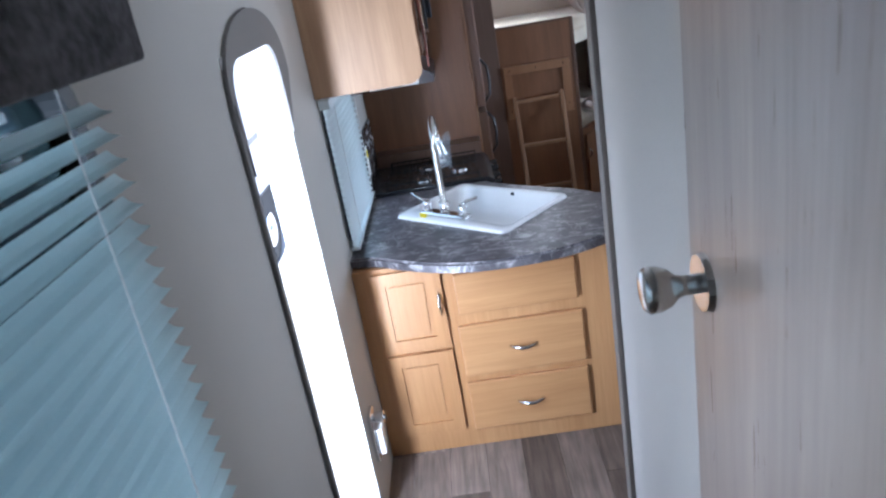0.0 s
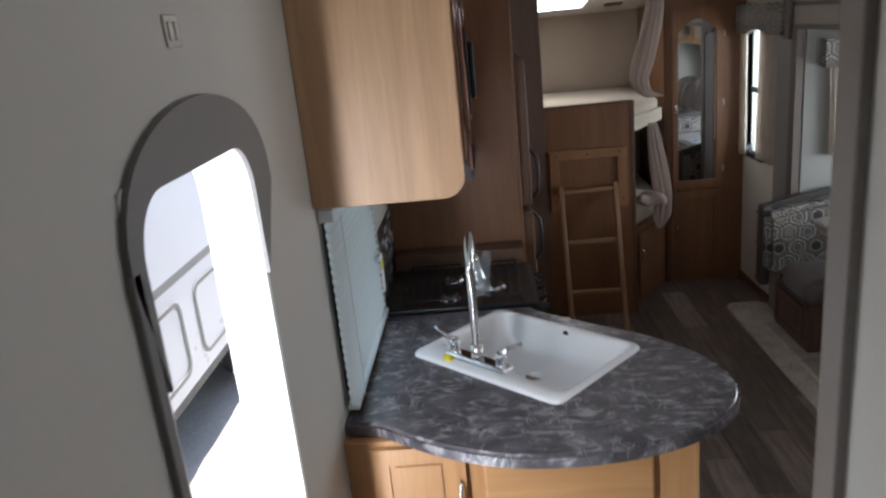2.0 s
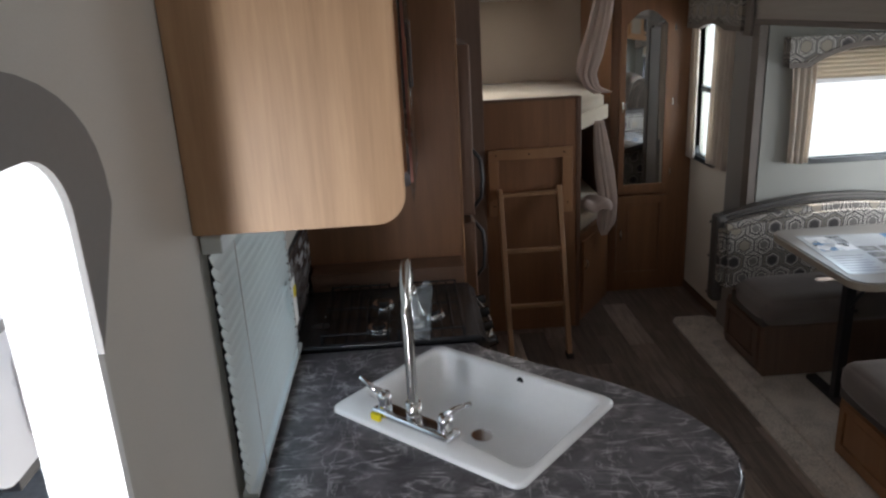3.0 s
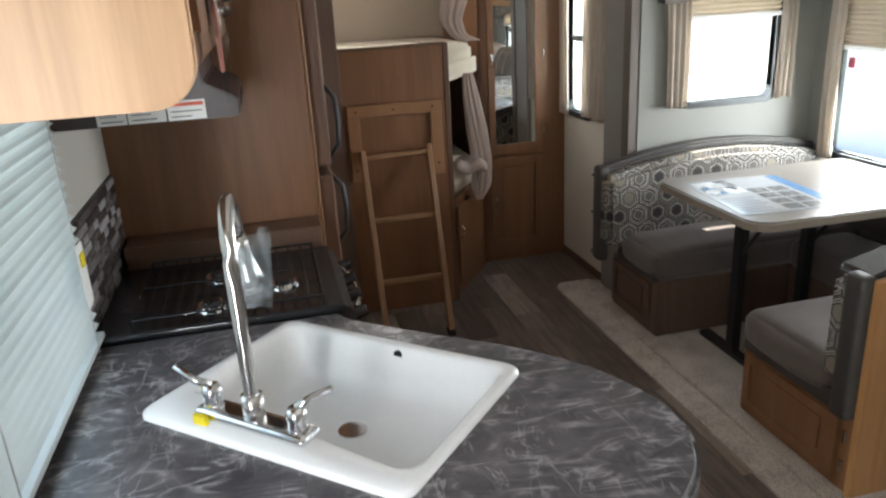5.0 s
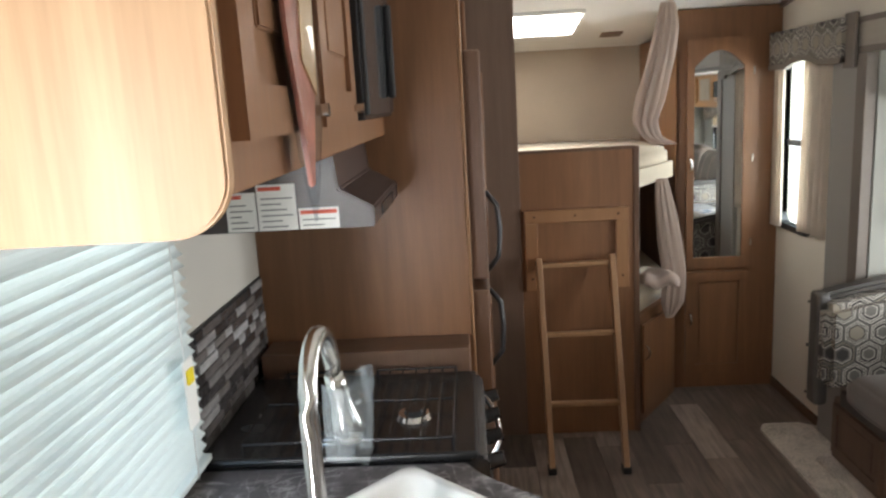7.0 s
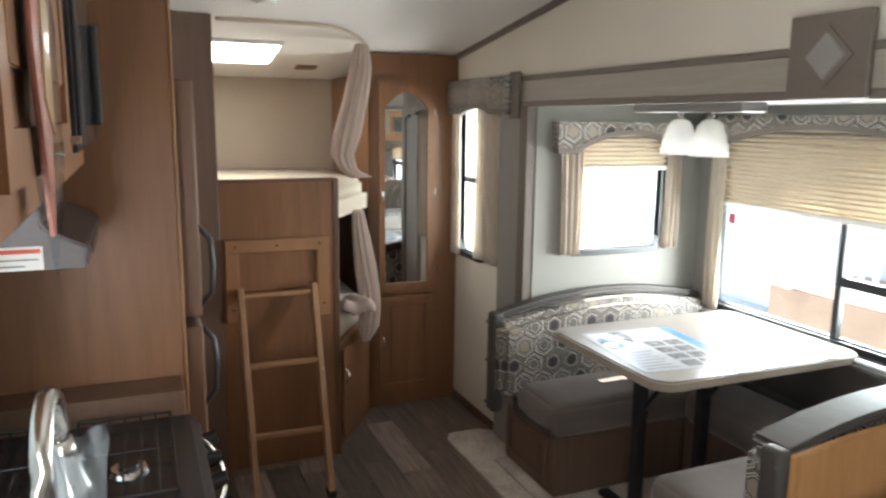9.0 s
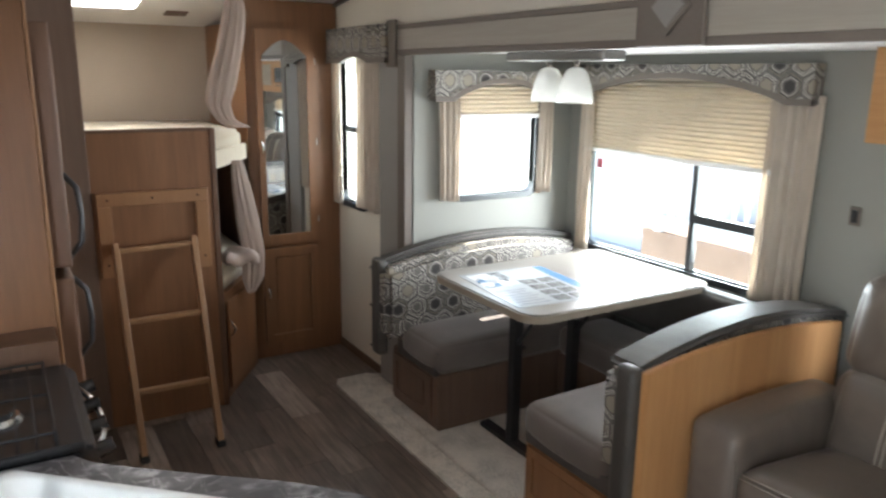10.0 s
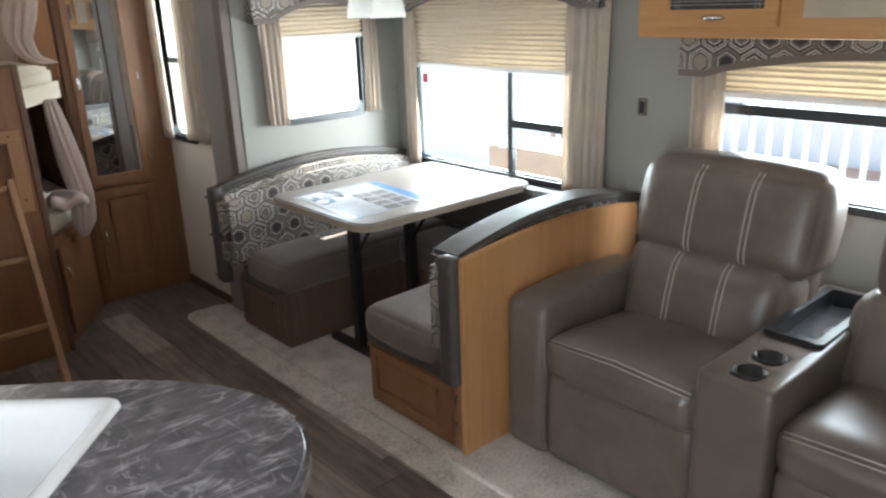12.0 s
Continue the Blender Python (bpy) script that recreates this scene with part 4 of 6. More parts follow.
# tall two-handle tap
fc = thing("kitchen_faucet", sink_at(-0.05, -0.172, 0.919), "brushed nickel gooseneck kitchen faucet with two levers", "faucet")
bm = bmesh.new()
add_pad(bm, (-0.13, -0.028, 0), (0.13, 0.028, 0.022), 0.018, 0, 4)
for v in bm.verts:
    v.co = sink_at(v.co.x - 0.05, v.co.y - 0.172, 0.919 + v.co.z)
part("deck_plate", bm, STEEL, fc, "", True)
neck = [sink_at(-0.05, -0.172, 0.935 + 0.30 * i / 8) for i in range(9)]
AIM = Vector((0.06, 0.998, 0))
foot = sink_at(-0.05, -0.172, 0)
neck += [foot + AIM * (0.07 * (1 - math.cos(a))) + Vector((0, 0, 1.235 + 0.09 * math.sin(a))) for a in (math.pi * i / 12 for i in range(1, 13))]
tube("neck", neck, 0.0135, CHROME, fc, seg=14)
tube("neck_collar", [sink_at(-0.05, -0.172, 0.938), sink_at(-0.05, -0.172, 0.985)], 0.02, CHROME, fc, seg=16)
tip = foot + AIM * 0.14
hx = [tip + AIM * (0.022 * i / 6) + Vector((0.014 * i / 6, 0, 1.24 - 0.115 * i / 6)) for i in range(7)]
tube("spray_head", hx, 0.018, CHROME, fc, "pull-down spray head", 14, [0.0145, 0.0165, 0.0165, 0.019, 0.023, 0.028, 0.025])
for s in (-1, 1):
    b0 = -0.05 + s * 0.1
    tube("valve_body", [sink_at(b0, -0.172, 0.938 + 0.045 * i / 4) for i in range(5)], 0.02, STEEL, fc, "", 14, [0.021, 0.018, 0.018, 0.02, 0.014])
    base_ = sink_at(b0, -0.172, 0.98)
    out_ = Vector((0.95, 0.3, 0)) if s > 0 else Vector((-0.85, 0.2, 0))
    tube("lever", [base_, base_ + out_ * 0.03 + Vector((0, 0, 0.012)), base_ + out_ * 0.07 + Vector((0, 0, 0.016 if s > 0 else 0.045))], 0.007, STEEL, fc, "", 10, [0.01, 0.0075, 0.006])
bag = bmesh.new()
rnd = random.Random(3)
rings = []
for i in range(9):
    t = i / 8
    w = 0.036 - 0.004 * t + 0.002 * rnd.random()
    ring_ = []
    for k in range(16):
        a = 2 * math.pi * k / 16
        cx, cy = math.cos(a), math.sin(a)
        box_ = 1 / max(abs(cx), abs(cy)) ** 0.75
        ragged = 0.014 * rnd.random() if i in (0, 8) else 0.0
        top_ = 0.018 * max(0, cx) * (1 - t)
        ring_.append(bag.verts.new(tip + AIM * (0.012 + (0.027 + 0.004 * rnd.random()) * cy * box_) + Vector(((w + 0.003 * rnd.random()) * cx * box_ + 0.02 - 0.008 * t, 0, 1.215 - 0.125 * t + ragged + top_))))
    rings.append(ring_)
for A, B in zip(rings, rings[1:]):
    for k in range(16):
        bag.faces.new((A[k], A[(k + 1) % 16], B[(k + 1) % 16], B[k]))
tagged(part("plastic_bag", bag, MILKY, None, "", True), "clear plastic bag wrapped round the spray head", "bag")
yl = bmesh.new()
add_box(yl, (-0.165, -0.213, 0.0), (-0.135, -0.203, 0.018), 0.001)
for v in yl.verts:
    v.co = sink_at(v.co.x, v.co.y, 0.9195 + v.co.z)
tagged(part("sticker", yl, YELLOW), "yellow sticker standing on the sink rim", "sticker")

# stove
SX, SY0, SY1 = 0.495, 3.376, 3.86
st = thing("gas_stove", (0.2, 3.68, 0.0), "black gas cooktop and oven with chrome burners", "stove")
box("body", (XL + 0.01, SY0, 0.0), (SX, SY1, 0.90), BLACK, st)
box("cooktop", (XL + 0.01, SY0, 0.90), (SX + 0.015, SY1, 0.922), BLACK, st, bevel=0.008)
box("oven_door", (SX, SY0 + 0.02, 0.16), (SX + 0.03, SY1 - 0.02, 0.68), DARK_GLASS, st, bevel=0.006)
pts = [(SX + 0.01 + 0.055 * math.sin(math.pi * i / 14) ** 0.7, SY0 + 0.02 + (SY1 - SY0 - 0.04) * i / 14, 0.872 - 0.01 * math.sin(math.pi * i / 14)) for i in range(15)]
tube("oven_handle", pts, 0.008, STEEL, st, "curved chrome handle", 10)
prism("control_panel", [(SX - 0.002, 0.80), (SX + 0.045, 0.815), (SX + 0.03, 0.905), (SX - 0.002, 0.918)], "xz", SY0 + 0.005, SY1 - 0.005, BLACK, st, bevel=0.006)
for i in range(4):
    y = SY0 + 0.07 + i * 0.12
    cyl("knob", (SX + 0.033, y, 0.862), (SX + 0.07, y, 0.872), 0.019, BLACK, st, "black knob with chrome rim", 0.016)
for bx, by in ((0.19, 3.68), (0.36, 3.565), (0.18, 3.475)):
    b = cyl("burner", (bx, by, 0.922), (bx, by, 0.934), 0.042, STEEL, st, "chrome burner ring", 0.036)
    cyl("burner_cap", (bx, by, 0.934), (bx, by, 0.942), 0.024, BLACK, b, "black cap", 0.02)
for gx0 in (0.0, 0.245):
    bm = bmesh.new()
    for k in range(7):
        add_cyl(bm, (gx0 + 0.035 * k, SY0 + 0.03, 0.946), (gx0 + 0.035 * k, SY1 - 0.03, 0.946), 0.0025, None, 8)
    for y in (SY0 + 0.03, (SY0 + SY1) / 2, SY1 - 0.03):
        add_cyl(bm, (gx0, y, 0.943), (gx0 + 0.21, y, 0.943), 0.0035, None, 8)
    for x in (gx0, gx0 + 0.21):
        for y in (SY0 + 0.03, SY1 - 0.03):
            add_cyl(bm, (x, y, 0.92), (x, y, 0.945), 0.004, None, 8)
    part("grate", bm, BLACK, st, "black wire grate")

# tall panel and fridge beyond the stove
fp = thing("side_panel", (0.2, 4.0, 0.0), "tall brown wood end panel beside the stove", "panel")
box("panel", (XL, 3.99, 0.0), (0.503, 4.02, 2.27), BROWN, fp)
box("edge_band", (0.503, 3.987, 0.0), (0.511, 4.022, 2.27), OAK_MID, fp, "lighter oak edge band")
tagged(box("splash_board", (XL + 0.02, 3.862, 0.0), (0.495, 3.988, 0.985), BROWN_DARK), "low dark brown ledge behind the stove", "panel")
fr = thing("refrigerator", (0.3, 4.35, 0.0), "built-in dark wood-fronted refrigerator with black handles", "refrigerator")
box("body", (XL, 4.025, 0.0), (0.51, 4.70, 2.20), BROWN_DARK, fr)
for z0, z1 in ((0.12, 1.10), (1.13, 1.78)):
    d = box("door", (0.51, 4.04, z0), (0.56, 4.66, z1), BROWN_DARK, fr, bevel=0.006)
    box("door_inset", (0.56, 4.10, z0 + 0.06), (0.566, 4.60, z1 - 0.06), BROWN, d)
for z0, z1 in ((0.85, 1.085), (1.145, 1.38)):
    tube("handle", [(0.56, 4.10, z0), (0.592, 4.10, z0 + 0.04), (0.598, 4.10, (z0 + z1) / 2), (0.592, 4.10, z1 - 0.04), (0.56, 4.10, z1)], 0.008, BLACK_METAL, fr, "black bowed handle", 8)
pn = thing("pantry_cabinet", (0.3, 5.0, 0.0), "tall brown wood pantry cabinet next to the refrigerator", "cabinet")
box("body", (XL, 4.705, 0.0), (0.51, 5.36, 2.11), BROWN, pn)
box("door", (0.51, 4.74, 0.1), (0.528, 5.32, 2.0), BROWN, pn, bevel=0.005)

# wall cabinets
UX, UY0, UY1, UZ = 0.291, 2.60, 3.985, 1.530
uc = thing("wall_cabinet", (0.1, 3.0, UZ), "honey oak wall cabinet with rounded end panel", "cabinet")
end = [(XL, UZ), (UX - 0.045, UZ)] + [(UX + 0.012 - 0.057 + 0.057 * math.sin(a), UZ + 0.057 - 0.057 * math.cos(a)) for a in (math.pi / 2 * i / 8 for i in range(1, 9))] + [(UX + 0.012, 2.285), (XL, 2.285)]
prism("end_panel", end, "xz", UY0, UY0 + 0.02, OAK_END, uc, "pale oak end panel", bevel=0.003)
box("body", (XL, UY0 + 0.02, UZ + 0.05), (UX - 0.02, UY1, 2.285), BROWN, uc)
box("face_frame", (UX - 0.02, UY0 + 0.02, UZ + 0.034), (UX, UY1, 2.285), BROWN, uc)
for y0, y1 in ((2.66, 3.02), (3.06, 3.38)):
    d = panel_door("door", "yz", UX, 1, y0, UZ + 0.085, y1, 2.24, BROWN, uc, rail=0.055, arched=0.05)
    cyl("knob", (UX + 0.017, y1 - 0.03, UZ + 0.11), (UX + 0.036, y1 - 0.03, UZ + 0.11), 0.007, CHROME, d, "small nickel knob", 0.01)
mw = thing("microwave", (0.2, 3.7, UZ + 0.06), "black built-in microwave above the range hood", "microwave")
box("body", (UX + 0.001, 3.43, UZ + 0.085), (UX + 0.025, 3.96, 1.95), BLACK, mw)
box("door", (UX + 0.025, 3.44, UZ + 0.095), (UX + 0.035, 3.82, 1.94), DARK_GLASS, mw, bevel=0.004)
box("control_strip", (UX + 0.025, 3.83, UZ + 0.095), (UX + 0.033, 3.95, 1.94), BLACK, mw)
box("door_handle", (UX + 0.035, 3.79, UZ + 0.13), (UX + 0.055, 3.81, 1.88), BLACK_METAL, mw, bevel=0.006)
hd = thing("range_hood", (0.1, 3.64, 1.42), "dark brown range hood under the wall cabinet", "range hood")
prism("canopy", [(XL, 1.392), (UX + 0.022, 1.392), (UX + 0.024, 1.435), (UX - 0.05, 1.475), (UX - 0.06, UZ + 0.05), (XL, UZ + 0.05)], "xz", 3.482, 3.985, HOOD, hd, bevel=0.004)
box("filter", (XL + 0.05, 3.53, 1.386), (UX - 0.03, 3.92, 1.393), STEEL, hd, "metal grease filter")
box("switch_strip", (UX + 0.0235, 3.6, 1.40), (UX + 0.027, 3.85, 1.425), BLACK, hd, "black switch strip")
for i, (x0, x1, hgt, rows) in enumerate(((0.0, 0.064, 0.083, 5), (0.067, 0.150, 0.098, 6), (0.154, 0.239, 0.045, 2))):
    lb = thing("warning_label", ((x0 + x1) / 2, 3.4785, 1.395), "white printed warning label on the range hood", "label", "hood labels")
    box("card", (x0, 3.4775, 1.395), (x1, 3.4805, 1.395 + hgt), PAPER, lb, bevel=0)
    for r in range(rows):
        box("text_bar", (x0 + 0.008, 3.4765, 1.402 + r * 0.012), (x1 - 0.008 - 0.012 * ((r * 7 + i) % 3), 3.4773, 1.4045 + r * 0.012), INK, lb, bevel=0)
    box("heading_bar", (x0 + 0.004, 3.4763, 1.395 + hgt - 0.013), (x1 - (0.004 if i == 2 else 0.03), 3.4773, 1.395 + hgt - 0.005), RED, lb, "red heading bar", bevel=0)
# a clear bag of manuals hung by one corner flat against the doors
HX = UX + 0.022
COVER = plain("red_brown_cover", (0.42, 0.15, 0.1), 0.35, grain=25, vary=0.5, patch=14)
TAN_COVER = plain("tan_cover", (0.5, 0.32, 0.16), 0.35, grain=25, vary=0.3)
hang = thing("manual_bag", (HX, 2.88, 1.50), "clear bag with red printed manuals hung on the cabinet", "bag")
prism("manual", [(2.80, 1.74), (2.87, 1.545), (2.885, 1.545), (2.955, 1.72), (2.96, 2.0), (2.80, 2.0)], "yz", HX + 0.002, HX + 0.008, COVER, hang, "red printed cover", bevel=0.002)
prism("leaflet", [(2.86, 1.70), (2.93, 1.66), (2.95, 1.80), (2.88, 1.86)], "yz", HX + 0.0085, HX + 0.0105, TAN_COVER, hang, "tan leaflet")
mb = bmesh.new()
rnd = random.Random(11)
rings = []
for i in range(14):
    t = i / 13
    w = 0.1 * min(1.0, (1 - t) * 2.1 + 0.03)
    rings.append([mb.verts.new((HX + 0.006 + (0.010 + 0.006 * rnd.random()) * math.cos(a) * min(1, w / 0.04), 2.88 + (w + 0.004 * rnd.random()) * math.sin(a), 2.03 - 0.53 * t)) for a in (2 * math.pi * k / 14 for k in range(14))])
for A, B in zip(rings, rings[1:]):
    for k in range(14):
        mb.faces.new((A[k], A[(k + 1) % 14], B[(k + 1) % 14], B[k]))
part("plastic_sleeve", mb, PLASTIC, hang, "", True)
from mathutils.bvhtree import BVHTree

shift[0] = LATER

# ---------- bunks and wardrobe ----------
BZ = 1.40
bk = thing("bunk_bed", (0.8, 5.9, 0.0), "brown wood built-in double bunk with cream mattresses", "bunk bed")
box("front_panel", (0.80, YB, 0.0), (1.335, YB + 0.022, BZ), BROWN, bk)
box("side_stile", (0.56, YB - 0.004, 0.0), (0.80, YB + 0.022, roof_z(YB) - 0.003), WALNUT, bk, "dark wood upright beside the refrigerator")
box("front_edge", (0.80, YB - 0.006, BZ - 0.012), (1.338, YB + 0.024, BZ + 0.004), BROWN_DARK, bk, "dark edge band")
box("corner_post", (1.325, YB - 0.006, 0.0), (1.352, YB + 0.03, BZ), BROWN_DARK, bk, "dark corner strip")
DA, DB = Vector((1.345, YB + 0.02)), Vector((1.66, YF - 0.03))


def diagonal(name, s0, s1, z0, z1, thick, material, parent, label="", push=0.0):
    d = (DB - DA).normalized()
    nrm = Vector((d.y, -d.x))
    a, b = DA + (DB - DA) * s0 + nrm * push, DA + (DB - DA) * s1 + nrm * push
    o = [tuple(a), tuple(b), tuple(b - nrm * thick), tuple(a - nrm * thick)]
    return prism(name, o, "xy", z0, z1, material, parent, label, bevel=min(0.004, thick * 0.2))


diagonal("upper_rail", 0.0, 0.9, 1.20, 1.285, 0.02, MATTRESS, bk, "cream padded side rail")
bm = add_prism(bmesh.new(), [(XL + 0.02, YB + 0.03), (1.33, YB + 0.03), (1.60, YF - 0.09), (1.60, 6.68), (XL + 0.02, 6.68)], "xy", 1.255, 1.358)
bmesh.ops.recalc_face_normals(bm, faces=bm.faces)
bmesh.ops.bevel(bm, geom=list(bm.edges), offset=0.02, segments=3, affect="EDGES")
part("upper_mattress", bm, MATTRESS, bk, "cream upper mattress", True)
prism("upper_deck", [(XL, YB + 0.025), (1.335, YB + 0.025), (1.62, YF - 0.07), (1.62, 6.69), (XL, 6.69)], "xy", 1.20, 1.255, BROWN_DARK, bk)
bm = add_prism(bmesh.new(), [(XL + 0.02, YB + 0.03), (1.33, YB + 0.03), (1.62, YF - 0.06), (1.62, 6.68), (XL + 0.02, 6.68)], "xy", 0.56, 0.69)
bmesh.ops.recalc_face_normals(bm, faces=bm.faces)
bmesh.ops.bevel(bm, geom=list(bm.edges), offset=0.025, segments=3, affect="EDGES")
part("lower_mattress", bm, MATTRESS, bk, "cream lower mattress", True)
prism("lower_base", [(XL, YB + 0.025), (1.335, YB + 0.025), (1.65, YF - 0.04), (1.65, 6.69), (XL, 6.69)], "xy", 0.0, 0.56, BROWN, bk)
d = diagonal("base_door", 0.1, 0.85, 0.06, 0.52, 0.012, BROWN, bk, push=0.013)
bow_pull(d, (1.395, YB + 0.065, 0.34), (1.395, YB + 0.065, 0.42), (0.8, -0.5, 0), 0.005)
box("side_wall", (1.66, YF, 0.0), (1.68, 6.69, 1.93), BROWN, bk)

# ladder hook frame on the panel, and the ladder leaning on it
hook = thing("ladder_rack", (1.05, YB - 0.02, 0.74), "oak ladder bracket screwed to the bunk panel", "bracket")
box("top_rail", (0.815, YB - 0.024, 1.065), (1.30, YB - 0.001, 1.125), OAK_MID, hook)
box("side_rail", (0.815, YB - 0.022, 0.74), (0.875, YB - 0.001, 1.065), OAK_MID, hook)
box("side_rail", (1.24, YB - 0.022, 0.74), (1.30, YB - 0.001, 1.065), OAK_MID, hook)
for x, z in ((0.86, 1.095), (1.05, 1.095), (1.25, 1.095), (1.27, 0.80), (0.845, 0.80)):
    cyl("screw", (x, YB - 0.0245, z), (x, YB - 0.027, z), 0.005, BLACK, hook, "dark screw", seg=10)
ld = thing("bunk_ladder", (1.03, 5.1, 0.0), "slim oak ladder leaning against the bunk panel", "ladder")
T0, T1, B0, B1 = (0.875, YB - 0.04, 0.90), (1.215, YB - 0.04, 0.905), (0.875, 4.97, 0.02), (1.20, 4.955, 0.02)


def bar(name, a, b, w, h, material, parent, label=""):
    a, b = Vector(a), Vector(b)
    bm = add_box(bmesh.new(), (-w / 2, -h / 2, 0), (w / 2, h / 2, (b - a).length), 0.004)
    q = (b - a).normalized()
    x = Vector((1, 0, 0)) if abs(q.x) < 0.9 else Vector((0, 1, 0))
    yv = q.cross(x).normalized()
    x = yv.cross(q).normalized()
    m = Matrix((x, yv, q)).transposed().to_4x4()
    m.translation = a
    bmesh.ops.transform(bm, matrix=m, verts=bm.verts)
    return part(name, bm, material, parent, label)


bar("rail", B0, T0, 0.028, 0.045, OAK_PALE, ld)
bar("rail", B1, T1, 0.028, 0.045, OAK_PALE, ld)
for f in (0.295, 0.625, 0.965):
    bar("rung", Vector(B0).lerp(Vector(T0), f), Vector(B1).lerp(Vector(T1), f), 0.03, 0.022, OAK_PALE, ld)
for p in (B0, B1):
    box("rubber_foot", (p[0] - 0.018, p[1] - 0.028, 0.0), (p[0] + 0.018, p[1] + 0.028, 0.03), RUBBER, ld, "dark rubber foot")

# curved curtain track and the two gathered bunk curtains
track = [(0.82, YB + 0.03), (1.05, YB + 0.03), (1.25, YB + 0.035), (1.40, YB + 0.09), (1.52, YB + 0.22), (1.61, YB + 0.38), (1.655, YF - 0.02)]
tagged(tube("curtain_track", [(x, y, roof_z(y) - 0.012) for x, y in smooth_line(track, 4)], 0.009, CURTAIN), "thin curved beige curtain track on the ceiling", "curtain rail")


def gathered(path, widths, label, seed, folds=9):
    """A tied-back curtain: a folded bundle that follows a line of points."""
    rnd = random.Random(seed)
    path = [Vector(p) for p in path]
    fine, wide = [], []
    for i in range(len(path) - 1):
        for s in range(6):
            fine.append(path[i].lerp(path[i + 1], s / 6))
            wide.append(widths[i] + (widths[i + 1] - widths[i]) * s / 6)
    fine.append(path[-1])
    wide.append(widths[-1])
    for _ in range(3):
        fine = [fine[0]] + [(a + b * 2 + c) / 4 for a, b, c in zip(fine, fine[1:], fine[2:])] + [fine[-1]]
    bm = bmesh.new()
    n = folds * 8
    rows = []
    ph = rnd.uniform(0, 6)
    for i, (p, w) in enumerate(zip(fine, wide)):
        row = []
        for k in range(n):
            a = 2 * math.pi * k / n
            r = w * (1 + 0.28 * math.sin(folds * a + ph + 0.5 * math.sin(i * 0.25)) + 0.1 * math.sin(2.3 * folds * a + i * 0.1))
            row.append(bm.verts.new(p + Vector((r * math.cos(a), 0.55 * r * math.sin(a) + 0.25 * r * math.cos(a), 0))))
        rows.append(row)
    for A, B in zip(rows, rows[1:]):
        for k in range(n):
            bm.faces.new((A[k], A[(k + 1) % n], B[(k + 1) % n], B[k]))
    bm.faces.new(rows[0])
    bm.faces.new(rows[-1])
    return tagged(part("bunk_curtain", bm, BUNK_CLOTH, None, "", True), label, "curtain")


gathered([(1.56, 5.66, 2.055), (1.555, 5.64, 1.96), (1.515, 5.6, 1.80), (1.45, 5.55, 1.60), (1.42, 5.53, 1.50), (1.45, 5.53, 1.425), (1.53, 5.57, 1.385)], (0.028, 0.045, 0.055, 0.06, 0.05, 0.04, 0.05), "pinkish beige bunk curtain gathered at the upper mattress", 1)
gathered([(1.515, 5.60, 1.215), (1.53, 5.60, 1.10), (1.56, 5.60, 0.90), (1.585, 5.60, 0.72), (1.575, 5.6, 0.58), (1.56, 5.6, 0.50)], (0.025, 0.04, 0.05, 0.05, 0.05, 0.015), "pinkish beige lower bunk curtain hanging loosely tied", 2)
bl = bmesh.new()
add_pad(bl, (1.40, 5.46, 0.69), (1.58, 5.62, 0.755), 0.03, 0.0, 7, lambda p: (p.x + 0.012 * math.sin(40 * p.y), p.y + 0.01 * math.sin(50 * p.x + 30 * p.z), p.z + 0.014 * math.sin(55 * p.x + 25 * p.y)))
tagged(part("loose_cloth", bl, BUNK_CLOTH, None, "", True), "crumpled pale cloth lying on the lower mattress", "cloth")

wd = thing("wardrobe", (1.93, 6.2, 0.0), "brown wood wardrobe with arched mirror door", "wardrobe")
WZ = roof_z(YF + 0.02) - 0.004
box("body", (1.685, YF + 0.03, 0.0), (XR - 0.001, 6.69, 1.92), BROWN, wd)
box("face_frame", (1.665, YF, 0.0), (XR - 0.001, YF + 0.03, WZ), BROWN, wd)
n = 12
mo = [(1.752, 0.745), (2.008, 0.745)] + [(2.008 - 0.256 * i / n, 1.745 + 0.085 * math.sin(math.pi * i / n)) for i in range(n + 1)]
do = [(1.715, 0.69), (2.05, 0.69)] + [(2.05 - 0.335 * i / n, 1.89) for i in range(n + 1)]
d = ring("mirror_door", do, mo, "xz", YF - 0.018, YF - 0.001, BROWN, wd)
prism("mirror", mo, "xz", YF - 0.008, YF - 0.004, MIRROR, d, "arched mirror")
bow_pull(d, (1.732, YF - 0.02, 1.21), (1.732, YF - 0.02, 1.29), (0, -1, 0), 0.006)
d2 = panel_door("lower_door", "xz", YF, -1, 1.715, 0.09, 2.05, 0.665, BROWN, wd, rail=0.05)
bow_pull(d2, (1.738, YF - 0.02, 0.36), (1.738, YF - 0.02, 0.44), (0, -1, 0), 0.006)
for z in (0.80, 1.25, 1.7):
    cyl("hinge", (2.056, YF - 0.012, z), (2.056, YF - 0.012, z + 0.04), 0.006, CHROME, wd, "small metal hinge", seg=10)

# ceiling fittings
lt = thing("ceiling_light", (0.92, 5.98, roof_z(5.98) - 0.03), "lit rectangular white ceiling light over the upper bunk", "ceiling light")
tilt = Matrix.Rotation(-math.atan(0.145), 4, "X")


def on_ceiling(bm, x, y):
    bmesh.ops.transform(bm, matrix=Matrix.Translation((x, y, roof_z(y))) @ (tilt if y > 4.2 else Matrix()), verts=bm.verts)
    return bm


